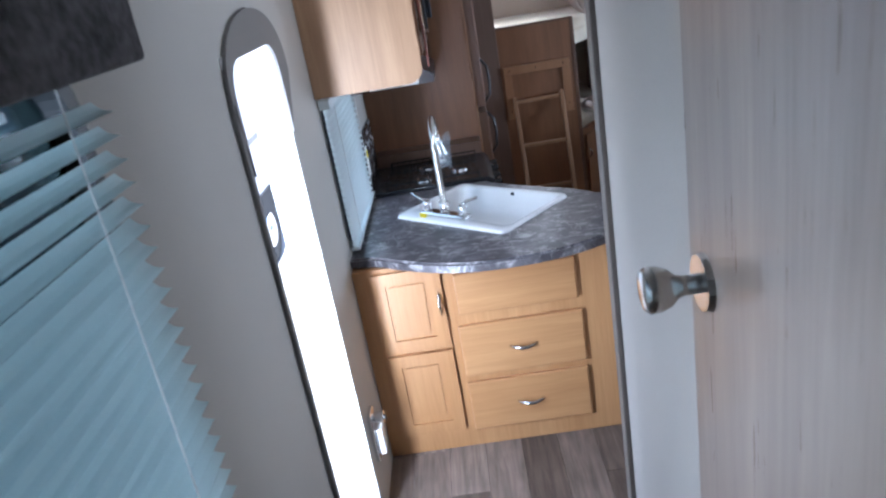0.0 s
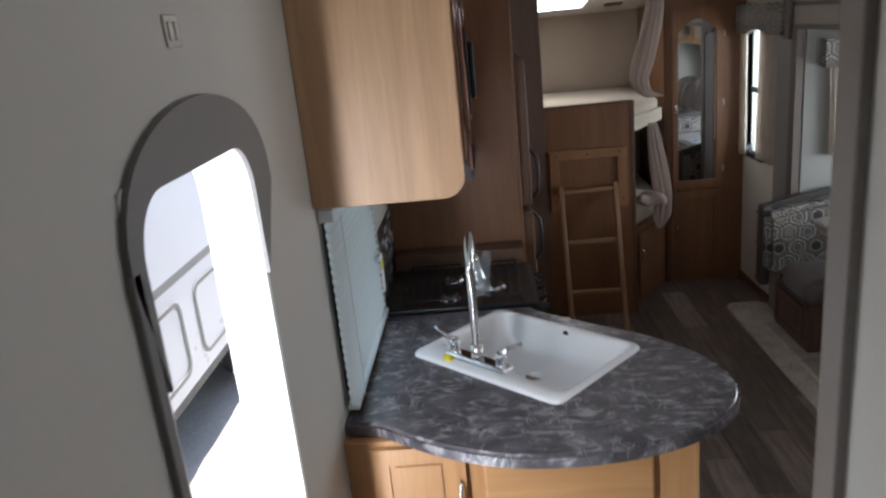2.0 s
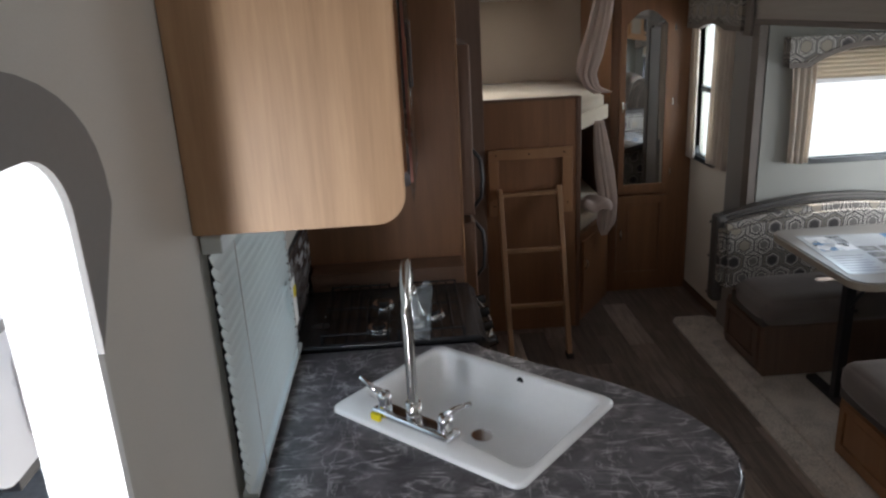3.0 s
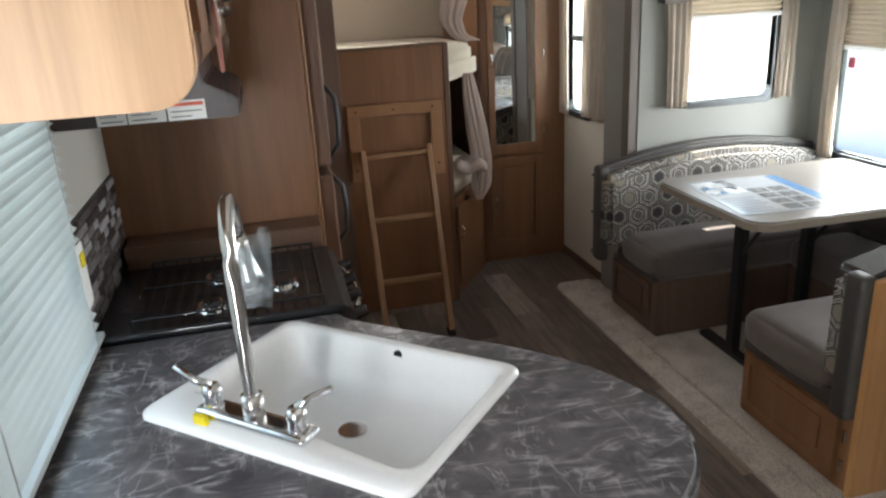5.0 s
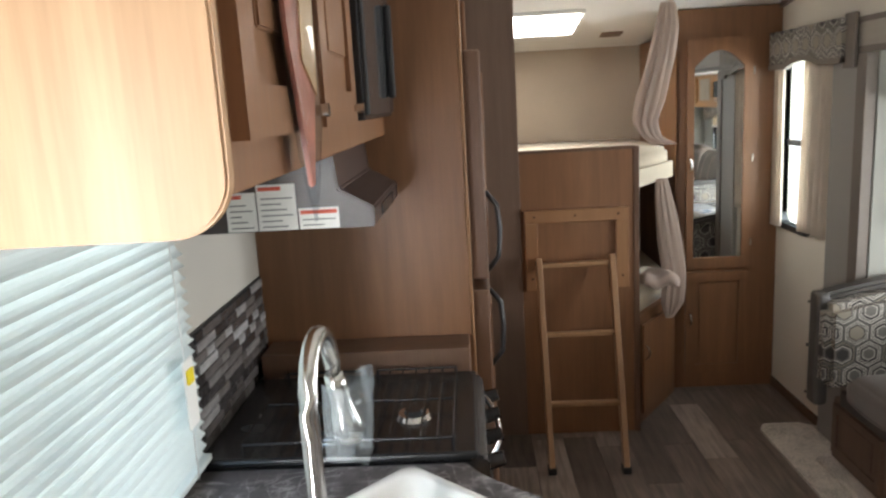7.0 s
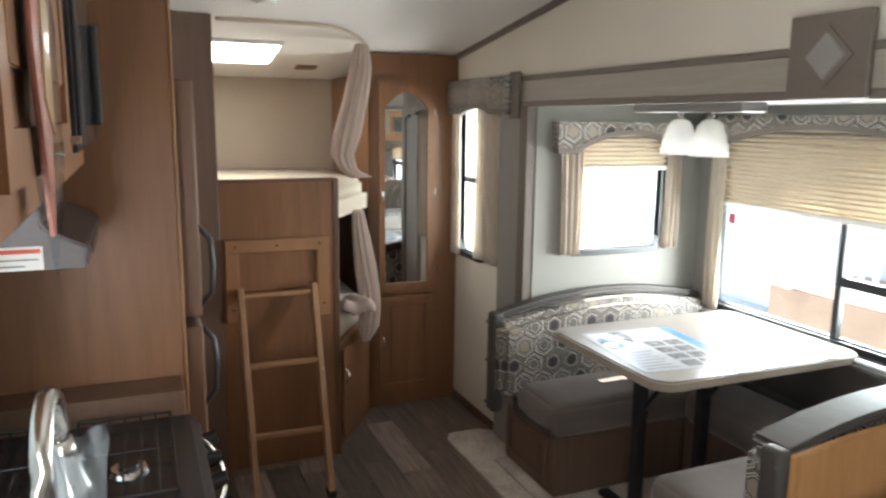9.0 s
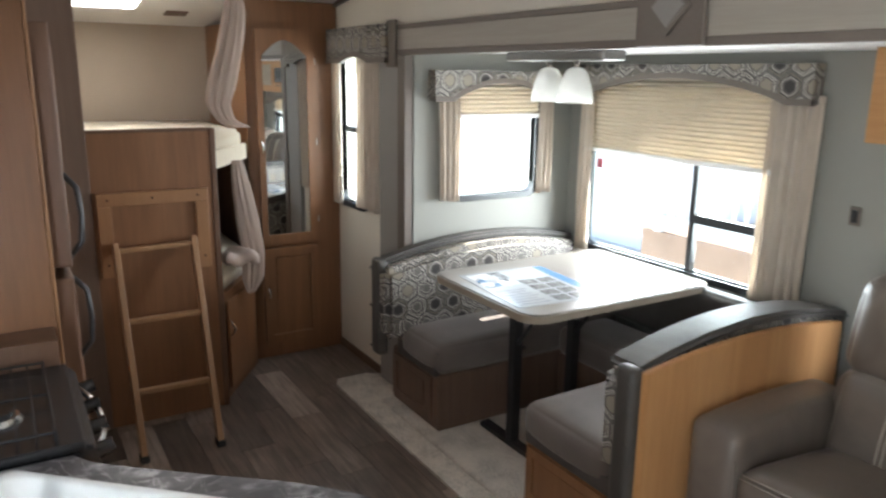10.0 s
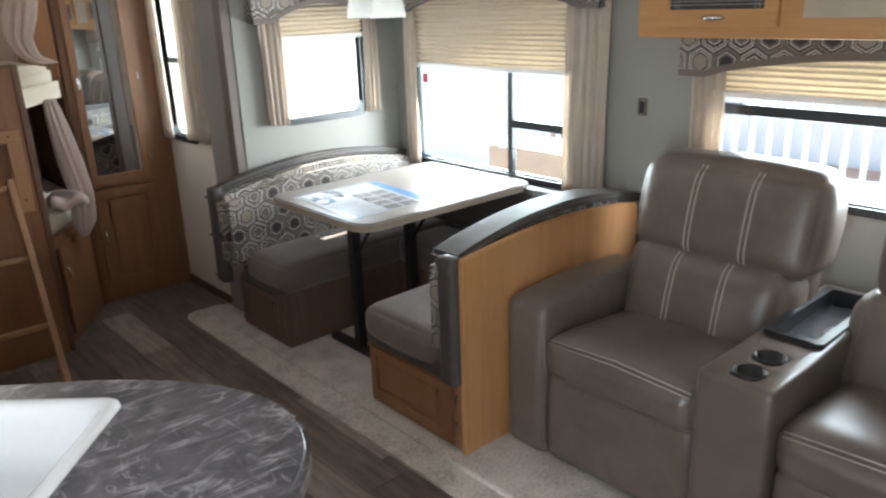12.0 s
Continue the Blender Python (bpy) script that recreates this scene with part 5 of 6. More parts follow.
part("housing", on_ceiling(add_box(bmesh.new(), (-0.27, -0.21, -0.02), (0.27, 0.21, 0.0), 0.006), 0.92, 5.98), WHITE, lt)
part("diffuser", on_ceiling(add_box(bmesh.new(), (-0.25, -0.19, -0.032), (0.25, 0.19, -0.0195), 0.004), 0.92, 5.98), LED, lt, "glowing diffuser")
for x, y, r, lab in ((0.99, 5.08, 0.07, "round white smoke detector on the ceiling"), (0.69, 5.08, 0.085, "round white ceiling air vent"), (1.05, 4.80, 0.09, "round white ceiling air vent")):
    v = thing("ceiling_vent" if "vent" in lab else "smoke_detector", (x, y, roof_z(y) - 0.03), lab, "vent" if "vent" in lab else "detector")
    part("base", on_ceiling(add_cyl(bmesh.new(), (0, 0, -0.016), (0, 0, 0), r * 0.8, r, 32), x, y), WHITE, v)
    part("face", on_ceiling(add_cyl(bmesh.new(), (0, 0, -0.026), (0, 0, -0.016), r * 0.5, r * 0.62, 32), x, y), WHITE, v)
    if "vent" in lab:
        for k in range(3):
            bm = bmesh.new()
            rr_ = r * (0.62 + 0.1 * k)
            add_tube(bm, [(rr_ * math.cos(a), rr_ * math.sin(a), -0.018 + 0.003 * k) for a in (2 * math.pi * i / 24 for i in range(25))], 0.003, 6)
            part("louvre", on_ceiling(bm, x, y), WHITE, v)
vs = thing("ceiling_grille", (1.42, 6.35, roof_z(6.35) - 0.01), "small dark rectangular ceiling grille above the bunk", "vent")
part("plate", on_ceiling(add_box(bmesh.new(), (-0.06, -0.05, -0.008), (0.06, 0.05, 0.0), 0.003), 1.42, 6.35), BROWN_DARK, vs)

# ---------- dinette ----------


def arch_z(x, x0, x1, lo, mid, hi):
    t = (x - x0) / (x1 - x0)
    return lo + (hi - lo) * t + (mid - (lo + hi) / 2) * 4 * t * (1 - t)


def bench(name, y_back, y_front, label):
    """A dinette bench along x: y_back is the wall side, y_front the edge at the table."""
    s = 1 if y_front > y_back else -1
    x0, x1 = 2.085, XS - 0.004
    b = thing(name, (2.6, (y_back + y_front) / 2, 0.03), label, "bench", "dinette benches")

    def span(a, c):
        return min(a, c), max(a, c)

    ya, yb = span(y_back, y_front - s * 0.02)
    # near bench: base oak darker than its panel, shade under the seat in its colour
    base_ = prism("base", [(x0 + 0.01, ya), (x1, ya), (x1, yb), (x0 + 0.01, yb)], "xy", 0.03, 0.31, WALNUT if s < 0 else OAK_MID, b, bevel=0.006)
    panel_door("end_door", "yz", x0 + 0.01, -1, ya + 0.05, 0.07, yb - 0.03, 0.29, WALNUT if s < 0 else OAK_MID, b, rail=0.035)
    ya, yb = span(y_back + s * 0.1, y_front)
    pad("seat_cushion", (x0, ya, 0.31), (x1, yb, 0.455), GREY_CLOTH, b, r=0.045, puff=0.018, n=12)
    tube("seat_piping", [(x0 + 0.004, ya + 0.02, 0.42), (x0 + 0.004, yb - 0.02, 0.42)], 0.005, VINYL, b, "dark piping", 6)
    # padded back with an arched top
    ya, yb = span(y_back + s * 0.006, y_back + s * 0.155)
    n_ = 20
    xa = 2.0 if s < 0 else x0
    out = [(xa, 0.40), (x1, 0.40)] + [(x1 - (x1 - xa) * i / n_, arch_z(x1 - (x1 - xa) * i / n_, xa, x1, 0.75, 0.83, 0.76)) for i in range(n_ + 1)]
    prism("back_cushion", [(u - (0.018 if u < xa + 0.001 else 0), v) for u, v in out], "xz", ya, yb, HEX, b, "hexagon print back cushion", bevel=0.03)
    cap = [(u, v + 0.004) for u, v in out[2:]]
    cap = cap + [(u, v + 0.034) for u, v in reversed(cap)]
    ya, yb = span(y_back + s * 0.0, y_back + s * (0.085 if s < 0 else 0.15))
    prism("back_cap", cap, "xz", ya, yb, VINYL, b, "charcoal vinyl top roll", bevel=0.015)
    ya, yb = span(y_back, y_back + s * 0.082)
    box("seat_rail", (x0 - 0.006, min(y_back + s * 0.08, y_front - s * 0.03), 0.302), (x0 + 0.03, max(y_back + s * 0.08, y_front - s * 0.03), 0.368), VINYL, b, "charcoal rail under the seat", bevel=0.006)
    pad("end_post", (xa - 0.03, ya, 0.30), (xa + 0.03, yb, arch_z(xa, xa, x1, 0.75, 0.83, 0.76) + 0.04), VINYL, b, "charcoal vinyl end pad", r=0.02, n=4)
    for z in (0.34, 0.55, 0.74):
        cyl("tuft_button", (xa - 0.031, (ya + yb) / 2 + s * -0.03, z), (xa - 0.036, (ya + yb) / 2 - s * 0.03, z), 0.007, VINYL, b, seg=10)
    return b


bench("dinette_bench", YE - 0.004, 4.50, "charcoal dinette bench with hexagon print back, brown base")
b2 = bench("dinette_bench", 3.30, 3.88, "charcoal dinette bench beside the oak panel, oak base darkened as in shade")
x1_ = XS - 0.1
out = [(2.085, 0.03), (x1_, 0.03)] + [(x1_ - (x1_ - 2.085) * i / 20, arch_z(x1_ - (x1_ - 2.085) * i / 20, 2.085, x1_, 0.785, 0.825, 0.785)) for i in range(21)]
prism("outer_panel", out, "xz", 3.274, 3.298, OAK, b2, "honey oak veneer panel with arched top", bevel=0.004)
for z in (0.11, 0.22):
    cyl("hinge", (2.082, 3.32, z), (2.082, 3.32, z + 0.04), 0.007, CHROME, b2, "nickel hinge", seg=10)
cush = thing("window_cushion", (3.14, 4.2, 0.46), "charcoal backrest cushion under the dinette window", "cushion")
pad("cushion", (3.10, 3.46, 0.46), (3.19, 4.84, 0.735), VINYL, cush, r=0.03, puff=0.008, n=8)
ms = thing("middle_seat", (2.95, 4.2, 0.03), "charcoal middle seat between the dinette benches", "bench")
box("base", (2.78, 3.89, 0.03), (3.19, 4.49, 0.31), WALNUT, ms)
pad("seat_cushion", (2.76, 3.885, 0.31), (3.095, 4.495, 0.45), GREY_CLOTH, ms, r=0.04, puff=0.012, n=8)

tb = thing("dinette_table", (2.68, 4.3, 0.03), "cream laminate dinette table on black metal legs", "table")
prism("tabletop", round_rect(2.155, 3.93, 3.195, 4.70, 0.09, 8), "xy", 0.726, 0.757, TABLE_TOP, tb, bevel=0.004)
ring("edge_band", round_rect(2.149, 3.924, 3.198, 4.706, 0.094, 8), round_rect(2.1545, 3.9295, 3.1955, 4.7005, 0.0905, 8), "xy", 0.722, 0.752, TABLE_EDGE, tb, "tan edge band")
for x in (2.33, 2.66):
    box("leg", (x - 0.022, 4.235, 0.05), (x + 0.022, 4.28, 0.72), BLACK_METAL, tb)
    box("foot_bar", (x - 0.025, 4.08, 0.03), (x + 0.025, 4.48, 0.055), BLACK_METAL, tb)
    box("top_plate", (x - 0.03, 4.05, 0.712), (x + 0.03, 4.52, 0.7255), BLACK_METAL, tb)
    tube("fold_brace", [(x, 4.24, 0.52), (x, 4.10, 0.70), (x, 4.09, 0.713)], 0.009, BLACK_METAL, tb, "", 8)
box("crossbar", (2.33, 4.243, 0.66), (2.66, 4.272, 0.69), BLACK_METAL, tb)
cyl("leg_bolt", (2.355, 4.232, 0.50), (2.355, 4.226, 0.50), 0.008, STEEL, tb, "bright bolt", seg=10)
lt_m = Matrix.Translation((2.43, 4.295, 0.7574)) @ Matrix.Rotation(radians(-5), 4, "Z")
lfl = thing("leaflet", (2.43, 4.295, 0.7574), "glossy printed floor-plan leaflet lying on the dinette table", "leaflet")


def flat(name, x0, y0, x1, y1, z0, z1, material, label=""):
    bm = add_box(bmesh.new(), (x0, y0, z0), (x1, y1, z1))
    bmesh.ops.transform(bm, matrix=lt_m, verts=bm.verts)
    return part(name, bm, material, lfl, label)


GLOSS = plain("glossy_print_paper", (0.45, 0.47, 0.49), 0.18, grain=40, vary=0.06, bump=0.02)
BLUE = plain("blue_print", (0.12, 0.24, 0.42), 0.2, grain=30, vary=0.2, bump=0)
PHOTO = plain("grey_print", (0.2, 0.2, 0.2), 0.2, grain=45, vary=0.75, bump=0, patch=25)
flat("sheet", -0.225, -0.265, 0.225, 0.265, 0, 0.0012, GLOSS)
flat("blue_strip", 0.17, -0.26, 0.222, 0.26, 0.0013, 0.0017, BLUE, "blue margin")
for r in range(4):
    for c in range(2):
        flat("photo", -0.02 + c * 0.09, -0.24 + r * 0.085, 0.058 + c * 0.09, -0.172 + r * 0.085, 0.0013, 0.0017, PHOTO, "small printed photograph")
for r in range(7):
    flat("text_bar", -0.2, -0.235 + r * 0.032, -0.05 - 0.012 * (r % 3), -0.226 + r * 0.032, 0.0013, 0.0016, INK)
flat("floor_plan", -0.2, 0.03, -0.03, 0.24, 0.0013, 0.0016, printed_sheet("plan_print"), "printed plan")

# hanging lamp over the table
lp = thing("dinette_lamp", (2.62, 4.38, 1.55), "two-light ceiling lamp with frosted glass shades", "ceiling lamp")
bm = bmesh.new()
add_pad(bm, (2.555, 4.06, 1.722), (2.685, 4.72, 1.7645), 0.012, 0, 4)
part("canopy", bm, PEWTER, lp, "flat dark pewter canopy", True)
for y in (4.29, 4.47):
    tube("stem", [(2.62, y, 1.724), (2.62, y, 1.685)], 0.012, CHROME, lp, seg=12)
    bm = bmesh.new()
    prof = [(1.695, 0.018), (1.69, 0.035), (1.67, 0.05), (1.62, 0.068), (1.57, 0.077), (1.548, 0.078), (1.548, 0.074), (1.57, 0.073), (1.62, 0.064), (1.668, 0.046)]
    rr = [[bm.verts.new((2.62 + r * math.cos(2 * math.pi * k / 28), y + r * math.sin(2 * math.pi * k / 28), z)) for k in range(28)] for z, r in prof]
    for A, B in zip(rr, rr[1:]):
        for k in range(28):
            bm.faces.new((A[k], A[(k + 1) % 28], B[(k + 1) % 28], B[k]))
    bm.faces.new(rr[0])
    part("shade", bm, FROST, lp, "white frosted glass shade", True)

# plaques on the fascia
for y, z in ((3.362, 1.848), (5.10, 1.79)):
    pq = thing("fascia_plaque", (XR - 0.03, y, z - 0.11), "taupe square plaque with a pale diamond on the fascia", "plaque", "fascia plaques")
    box("plate", (XR - 0.052, y - 0.125 if y < 5 else y - 0.04, z - 0.1), (XR - 0.0345, y + 0.125 if y < 5 else y + 0.05, z + 0.12), TRIM, pq, bevel=0.004)
    s = 0.062
    zc = z + 0.01
    if y < 5:
        prism("diamond", [(y - s, zc), (y, zc - s), (y + s, zc), (y, zc + s)], "yz", XR - 0.062, XR - 0.05, WALL_GREY, pq, "pale grey diamond", bevel=0.003)
        ring("diamond_rim", [(y - s - 0.02, zc), (y, zc - s - 0.02), (y + s + 0.02, zc), (y, zc + s + 0.02)], [(y - s, zc), (y, zc - s), (y + s, zc), (y, zc + s)], "yz", XR - 0.058, XR - 0.05, TRIM, pq)
ol = thing("wall_outlet", (XS - 0.01, 3.34, 1.12), "dark square wall switch on the slide-out wall", "switch")
box("plate", (XS - 0.008, 3.318, 1.128), (XS - 0.001, 3.362, 1.2), TRIM, ol)
box("rocker", (XS - 0.012, 3.328, 1.14), (XS - 0.008, 3.352, 1.188), BLACK_METAL, ol, "dark rocker")

ps = tagged(box("sticker", (XS + 0.022, 4.735, 1.185), (XS + 0.0245, 4.775, 1.235), PINK), "small pink sticker on the dinette window glass", "sticker")

# ---------- sofa side ----------
oc = thing("overhead_cabinet", (3.05, 2.4, 1.475), "honey oak overhead cabinet with smoked glass door", "cabinet")
OXF = 2.90
box("body", (OXF, 1.45, 1.468), (XS - 0.002, 3.168, 1.762), OAK_Y, oc)
box("front_frame", (OXF - 0.018, 1.45, 1.463), (OXF, 3.171, 1.763), OAK_Y, oc)
for y0, y1, kind in ((2.66, 3.085, 0), (2.27, 2.60, 1), (1.83, 2.21, 0), (1.5, 1.77, 1)):
    if kind == 0:
        o = [(y0, 1.50), (y1, 1.50), (y1, 1.74), (y0, 1.74)]
        i_ = [(y0 + 0.045, 1.555), (y1 - 0.045, 1.555), (y1 - 0.045, 1.70), (y0 + 0.045, 1.70)]
        d = ring("door", o, i_, "yz", OXF - 0.036, OXF - 0.0185, OAK_Y, oc)
        prism("smoked_pane", i_, "yz", OXF - 0.026, OXF - 0.02, DARK_GLASS, d, "smoked glass pane")
        for f in (0.06, 0.1, 0.9, 0.94):
            yy = y0 + 0.045 + (y1 - y0 - 0.09) * f
            box("etched_line", (OXF - 0.0268, yy - 0.001, 1.556), (OXF - 0.0262, yy + 0.001, 1.699), WALL_GREY, d, bevel=0)
        for f in (0.1, 0.18, 0.82, 0.9):
            zz = 1.555 + 0.145 * f
            box("etched_line", (OXF - 0.0275, y0 + 0.046, zz - 0.001), (OXF - 0.0269, y1 - 0.046, zz + 0.001), WALL_GREY, d, bevel=0)
        bow_pull(d, (OXF - 0.037, (y0 + y1) / 2 - 0.04, 1.528), (OXF - 0.037, (y0 + y1) / 2 + 0.04, 1.528), (-1, 0, 0), 0.006)
    else:
        box("speaker_panel", (OXF - 0.024, y0 + 0.01, 1.525), (OXF - 0.0185, y1 - 0.01, 1.73), cloth("beige_speaker_cloth", (0.42, 0.36, 0.28)), oc, "beige cloth panel")


def recliner_seat(y0, y1, name_group, parent):
    """One reclining seat: seat, front, footrest and a two-part back, between y0 and y1."""
    def lean(p):
        return (p.x + 0.24 * max(0, p.z - 0.45), p.y, p.z)
    pad("seat_cushion", (2.265, y0, 0.36), (2.86, y1, 0.52), LEATHER, parent, "", 0.05, 0.02, 10, lambda p: (p.x, p.y, p.z - 0.05 * max(0, (p.x - 2.35)) / 0.5))
    pad("footrest", (2.275, y0 + 0.004, 0.05), (2.36, y1 - 0.004, 0.385), LEATHER, parent, "", 0.03, 0.006, 8)
    pad("lower_back", (2.70, y0 - 0.01, 0.42), (2.90, y1 + 0.01, 0.745), LEATHER, parent, "", 0.06, 0.03, 10, lean)
    pad("upper_back", (2.715, y0 - 0.065, 0.72), (2.92, y1 + (0.02 if y0 > 2.4 else -0.025), 1.045), LEATHER, parent, "", 0.055, 0.025, 10, lean)
    pad("back_shell", (2.84, y0 - 0.04, 0.12), (2.95, y1, 0.99), LEATHER, parent, "", 0.04, 0.0, 6, lambda p: (p.x + 0.2 * max(0, p.z - 0.45), p.y, p.z))
    for lo, hi, puff, z0, z1 in ((0.42, 0.745, 0.03, 0.46, 0.735), (0.72, 1.045, 0.03, 0.735, 1.04)):
        tree = BVHTree.FromBMesh(add_pad(bmesh.new(), (2.70 if lo < 0.5 else 2.715, y0 - (0.01 if lo < 0.5 else 0.065), lo), (2.90 if lo < 0.5 else 2.92, y1 + 0.01, hi), 0.056 if lo > 0.5 else 0.061, puff, 10, lean))
        for f in ((0.33, 0.66) if lo < 0.5 else (0.27, 0.63)):
            for side in (-0.009, 0.009):
                rows = []
                strip = bmesh.new()
                for i in range(25):
                    z = z0 + (z1 - z0) * i / 24
                    row = []
                    for dy, lift in ((-0.0028, 0.002), (-0.0015, -0.003), (0.0015, -0.003), (0.0028, 0.002)):
                        hit = tree.ray_cast(Vector((1.5, y0 + (y1 - y0) * f + side + dy, z)), Vector((1, 0, 0)))[0]
                        if hit:
                            row.append(strip.verts.new(hit + Vector((lift, 0, 0))))
                    if len(row) == 4:
                        rows.append(row)
                for A, B in zip(rows, rows[1:]):
                    for k in range(3):
                        strip.faces.new((A[k], A[k + 1], B[k + 1], B[k]))
                part("stitching", strip, THREAD, parent, "pale stitched seam", True)
    tube("stitching", [(2.268, y0 + 0.02, 0.497), (2.262, (y0 + y1) / 2, 0.512), (2.268, y1 - 0.02, 0.497)], 0.0025, THREAD, parent, "pale stitched seam", 6)
    tube("stitching", [(2.278, y0 + 0.02, 0.507), (2.272, (y0 + y1) / 2, 0.524), (2.278, y1 - 0.02, 0.507)], 0.0025, THREAD, parent, "pale stitched seam", 6)


sofa = thing("reclining_sofa", (2.65, 2.38, 0.03), "taupe leather two-seat recliner with cup holder console", "sofa")
pad("arm", (2.27, 3.07, 0.035), (2.92, 3.255, 0.60), LEATHER, sofa, "", 0.038, 0.008, 8, lambda p: (p.x, p.y, p.z + 0.03 * (1 - (2 * (p.x - 2.6)) ** 2) * (1 if p.z > 0.4 else 0)))
tube("arm_welt", [(2.285, 3.075, 0.10), (2.276, 3.072, 0.35), (2.28, 3.08, 0.52), (2.30, 3.10, 0.585)], 0.006, LEATHER, sofa, "piped arm seam", 8)
recliner_seat(2.505, 3.07, "", sofa)
recliner_seat(1.71, 2.275, "", sofa)
pad("arm", (2.27, 1.525, 0.035), (2.92, 1.71, 0.60), LEATHER, sofa, "", 0.038, 0.008, 8)
cons = bmesh.new()
add_pad(cons, (2.245, 2.28, 0.035), (3.10, 2.50, 0.615), 0.02, 0, 6, lambda p: (p.x, p.y, p.z + (0.03 * max(0, p.x - 2.5) if p.z > 0.3 else 0)))
con = part("console", cons, LEATHER, sofa, "taupe console with cup holders", True)


def carve(ob, cutters):
    """Cuts the given bmeshes, drawn in world places, out of a part."""
    for k, c in enumerate(cutters):
        tool = part("tool", c, BLACK)
        mod = ob.modifiers.new("cut", "BOOLEAN")
        mod.object, mod.operation, mod.solver = tool, "DIFFERENCE", "EXACT"
        bpy.context.view_layer.update()
        me = bpy.data.meshes.new_from_object(ob.evaluated_get(bpy.context.evaluated_depsgraph_get()))
        ob.modifiers.clear()
        ob.data = me
        bpy.data.objects.remove(tool)


carve(con, [add_cyl(bmesh.new(), (x, 2.385, 0.54), (x, 2.385, 0.70), 0.041, None, 32) for x in (2.325, 2.445)] + [add_box(bmesh.new(), (2.605, 2.32, 0.575), (3.055, 2.46, 0.75))])
for x in (2.325, 2.445):
    rr = [[(x + r * math.cos(2 * math.pi * k / 32), 2.385 + r * math.sin(2 * math.pi * k / 32), z) for k in range(32)] for r, z in ((0.046, 0.6165), (0.046, 0.6195), (0.0385, 0.6195), (0.037, 0.545), (0.002, 0.5445))]
    bm = bmesh.new()
    vv = [[bm.verts.new(p) for p in ring_] for ring_ in rr]
    for A, B in zip(vv, vv[1:]):
        for k in range(32):
            bm.faces.new((A[k], A[(k + 1) % 32], B[(k + 1) % 32], B[k]))
    part("cup_holder", bm, BLACK, con, "black plastic cup holder", True)
bm = bmesh.new()
add_box(bm, (2.606, 2.321, 0.576), (3.054, 2.459, 0.582))
part("tray_floor", bm, BLACK, con, "black tray floor")
ring("tray_rim", round_rect(2.585, 2.30, 3.075, 2.48, 0.02), round_rect(2.612, 2.327, 3.048, 2.453, 0.012), "xy", 0.583, 0.632, BLACK_METAL, con, "raised black tray rim")

# ---------- outdoors ----------
bm = bmesh.new()
add_box(bm, (-900, -900, -1.0), (900, 900, -0.85))
tagged(part("ground", bm, GROUND), "pale sunlit concrete lot", "ground", kind="structure")


def wheel(parent, x, y, r, w, z=-0.85):
    t = part("wheel", add_cyl(bmesh.new(), (x - w / 2, y, z + r), (x + w / 2, y, z + r), r, None, 36), RUBBER, parent, "black tyre")
    cyl("rim", (x + w / 2 - 0.01, y, z + r), (x + w / 2 + 0.012, y, z + r), r * 0.6, STEEL, t, "silver rim", r * 0.5, 28)
    cyl("hub", (x + w / 2 + 0.01, y, z + r), (x + w / 2 + 0.03, y, z + r), r * 0.14, STEEL, t, "hub cap")
    return t


RX = -1.75
rv = thing("parked_trailer", (RX - 1.2, 7.5, -0.85), "white travel trailer parked outside on the lot", "trailer")
part("body", add_prism(bmesh.new(), round_rect(4.4, -0.3, 12.5, 2.3, 0.2), "yz", RX - 2.4, RX), VEHICLE, rv)
box("chassis", (RX - 2.3, 4.7, -0.43), (RX - 0.06, 12.2, -0.303), BLACK_METAL, rv, "dark chassis")
wheel(rv, RX - 0.12, 6.75, 0.36, 0.22)
wheel(rv, RX - 0.12, 7.50, 0.36, 0.22)
prism("wheel_arch", round_rect(6.3, -0.3, 7.95, -0.06, 0.1), "yz", RX, RX + 0.02, RUBBER, rv, "black wheel arch trim")
for y0, z0, y1, z1 in ((4.8, -0.2, 5.35, 0.35), (5.6, -0.2, 6.15, 0.35), (6.15, 0.7, 6.9, 1.35), (9.4, 0.9, 10.6, 1.5)):
    ring("hatch_seal", round_rect(y0, z0, y1, z1, 0.1), round_rect(y0 + 0.03, z0 + 0.03, y1 - 0.03, z1 - 0.03, 0.08), "yz", RX, RX + 0.012, WALL_GREY, rv, "grey hatch seal")
prism("window", round_rect(9.43, 0.93, 10.57, 1.47, 0.08), "yz", RX, RX + 0.008, DARK_GLASS, rv, "tinted window")
box("stripe", (RX, 4.6, 0.46), (RX + 0.004, 12.3, 0.52), WALL_GREY, rv, "grey side stripe", bevel=0)
hb = thing("house", (9.5, 3.5, -0.85), "pale building with white railed porch outside the windows", "building")
box("wall", (8.5, -6, -0.85), (13, 12, 3.5), SIDING, hb)
box("roof", (8.0, -6.4, 3.5), (13.4, 12.4, 3.7), WALL_GREY, hb)
for y in (-3.0, 1.2):
    f = box("window", (8.46, y, 0.6), (8.5, y + 1.1, 2.0), SIDING, hb, bevel=0.01)
    box("pane", (8.45, y + 0.08, 0.68), (8.46, y + 1.02, 1.92), DARK_GLASS, f, bevel=0)
pr = thing("porch_railing", (7.0, 3.0, -0.2), "white wooden porch with railing", "railing")
box("deck", (7.0, -2, -0.85), (8.4, 8.0, -0.1), RED_EARTH, pr, "reddish deck side")
box("hand_rail", (6.98, -2, 0.82), (7.06, 8.0, 0.88), VEHICLE, pr)
box("foot_rail", (6.99, -2, 0.05), (7.05, 8.0, 0.10), VEHICLE, pr)
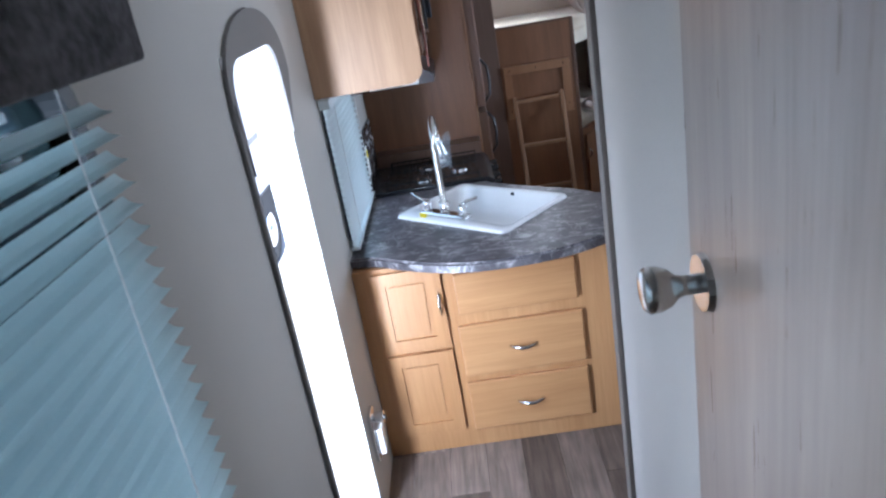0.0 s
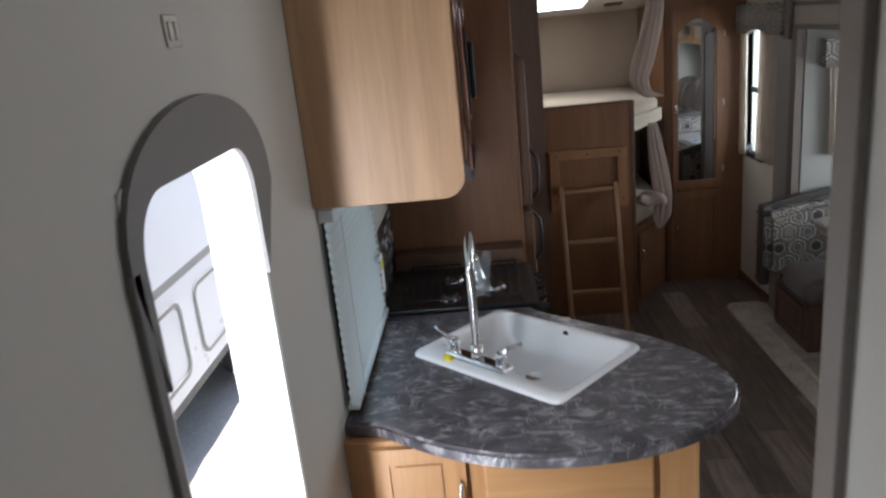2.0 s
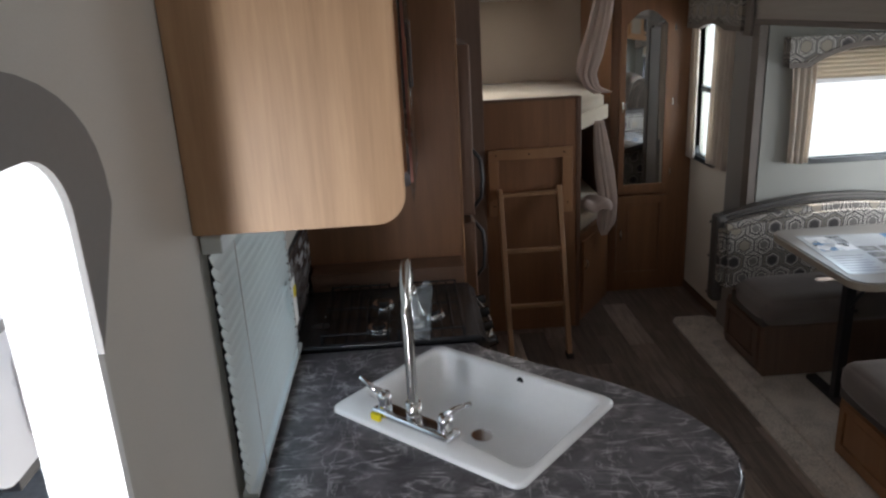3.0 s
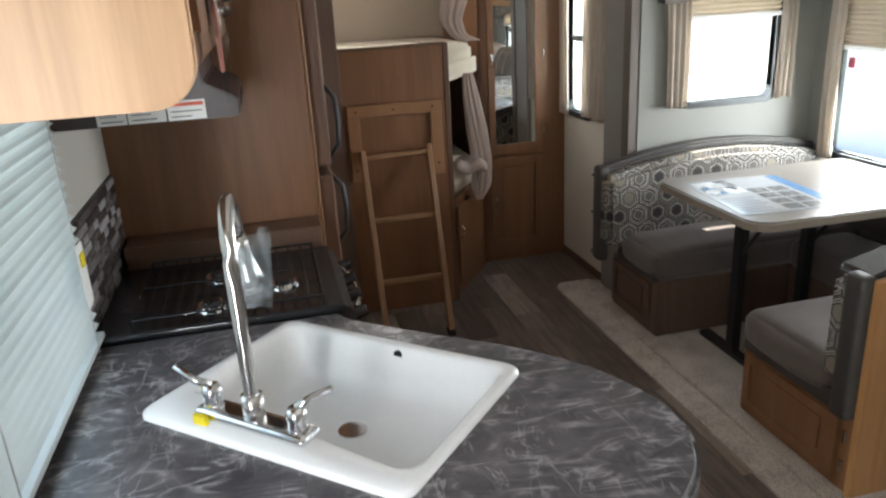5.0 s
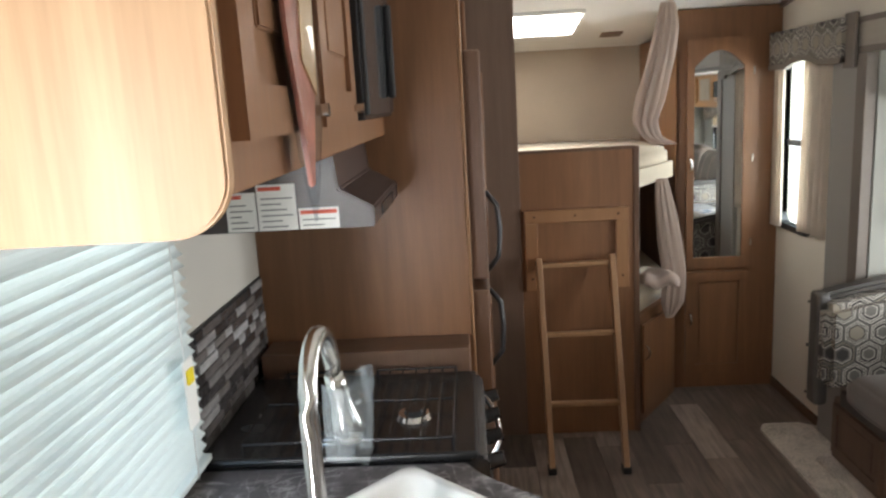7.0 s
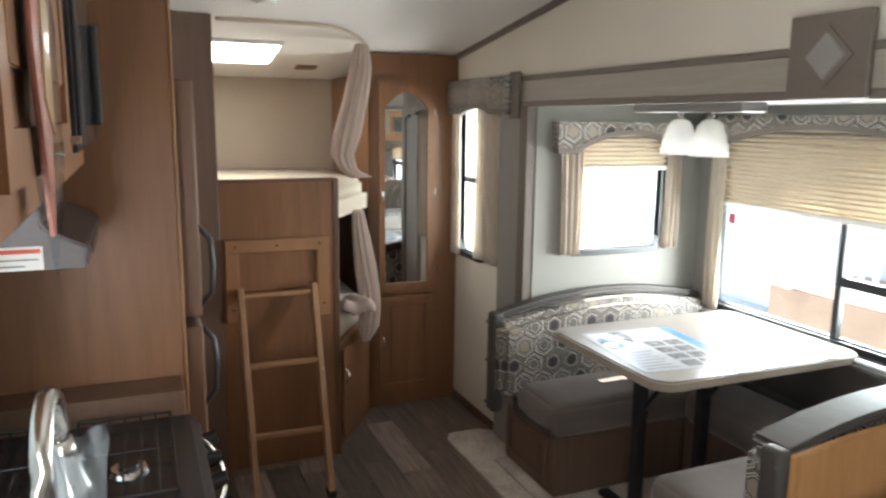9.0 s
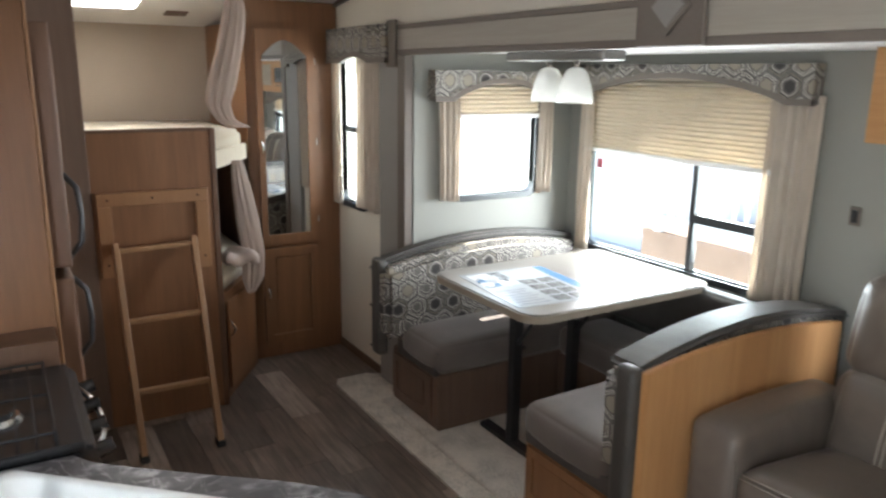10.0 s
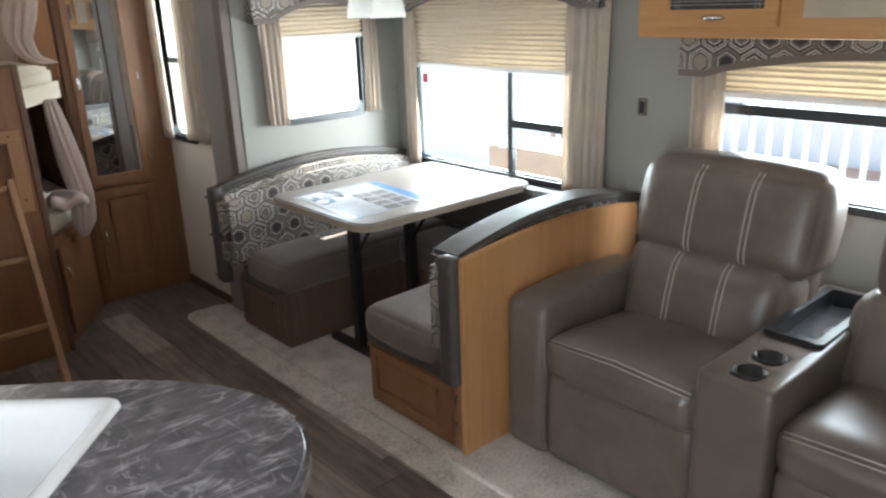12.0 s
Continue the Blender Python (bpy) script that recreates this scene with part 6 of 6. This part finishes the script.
for i in range(5):
    box("post", (6.97, -1.9 + i * 2.4, -0.1), (7.07, -1.8 + i * 2.4, 2.5), VEHICLE, pr)
for i in range(60):
    box("baluster", (7.0, -1.75 + i * 0.16, 0.10), (7.04, -1.71 + i * 0.16, 0.82), VEHICLE, pr, bevel=0)

# ---------- small pieces last: mosaic splash tiles and floor planks ----------
shift[0] = KITCHEN
sp = thing("backsplash", (XL, 3.7, 0.925), "dark grey glass mosaic strip backsplash behind the stove", "backsplash")
box("backing", (XL + 0.0005, 3.42, 0.91), (XL + 0.004, 3.985, 1.185), UNDER, sp, "dark grout", bevel=0)
rnd = random.Random(21)
tiles = {}
for r in range(11):
    y = 3.44 + rnd.uniform(-0.03, 0.02)
    while y < 3.98:
        w = rnd.choice((0.05, 0.08, 0.12))
        w_ = min(w, 3.983 - y)
        if w_ > 0.015:
            key = round(w_, 2)
            if key not in tiles:
                b = bmesh.new()
                add_box(b, (0, 0, 0), (0.006, key - 0.004, 0.0215), 0.0015, 1)
                me = bpy.data.meshes.new("tile")
                b.to_mesh(me)
                b.free()
                me.materials.append(MOSAIC)
                tiles[key] = me
            o = new("tile", tiles[key])
            o.parent = sp
            o.location = Vector((XL + 0.004, y, 0.915 + r * 0.0243)) - HOME[sp]
        y += w
PW, PL = 0.152, 0.61
b = bmesh.new()
add_box(b, (0.0008, 0.0008, -0.004), (PW - 0.0008, PL - 0.0008, 0.0), 0.0006, 1)
pme = bpy.data.meshes.new("plank")
b.to_mesh(pme)
b.free()
pme.materials.append(PLANK)
cutm = {}
cols = int((XR - XL) / PW) + 1
for i in range(cols):
    x = XL + i * PW
    y = BACK - rnd.uniform(0.0, PL)
    while y < 5.95:
        w = min(PW, XR - x)
        y0, y1 = max(y, BACK), min(y + PL, 5.95)
        if y1 - y0 > 0.05 and w > 0.02:
            if w > PW - 0.001 and y1 - y0 > PL - 0.001:
                me = pme
            else:
                b = bmesh.new()
                add_box(b, (0.0008, 0.0008, -0.004), (w - 0.0008, y1 - y0 - 0.0008, 0.0), 0.0006, 1)
                me = bpy.data.meshes.new("plank")
                b.to_mesh(me)
                b.free()
                me.materials.append(PLANK)
            o = new("plank", me)
            o.parent = floor
            o.location = Vector((x, y0, 0)) - HOME[floor]
        y += PL
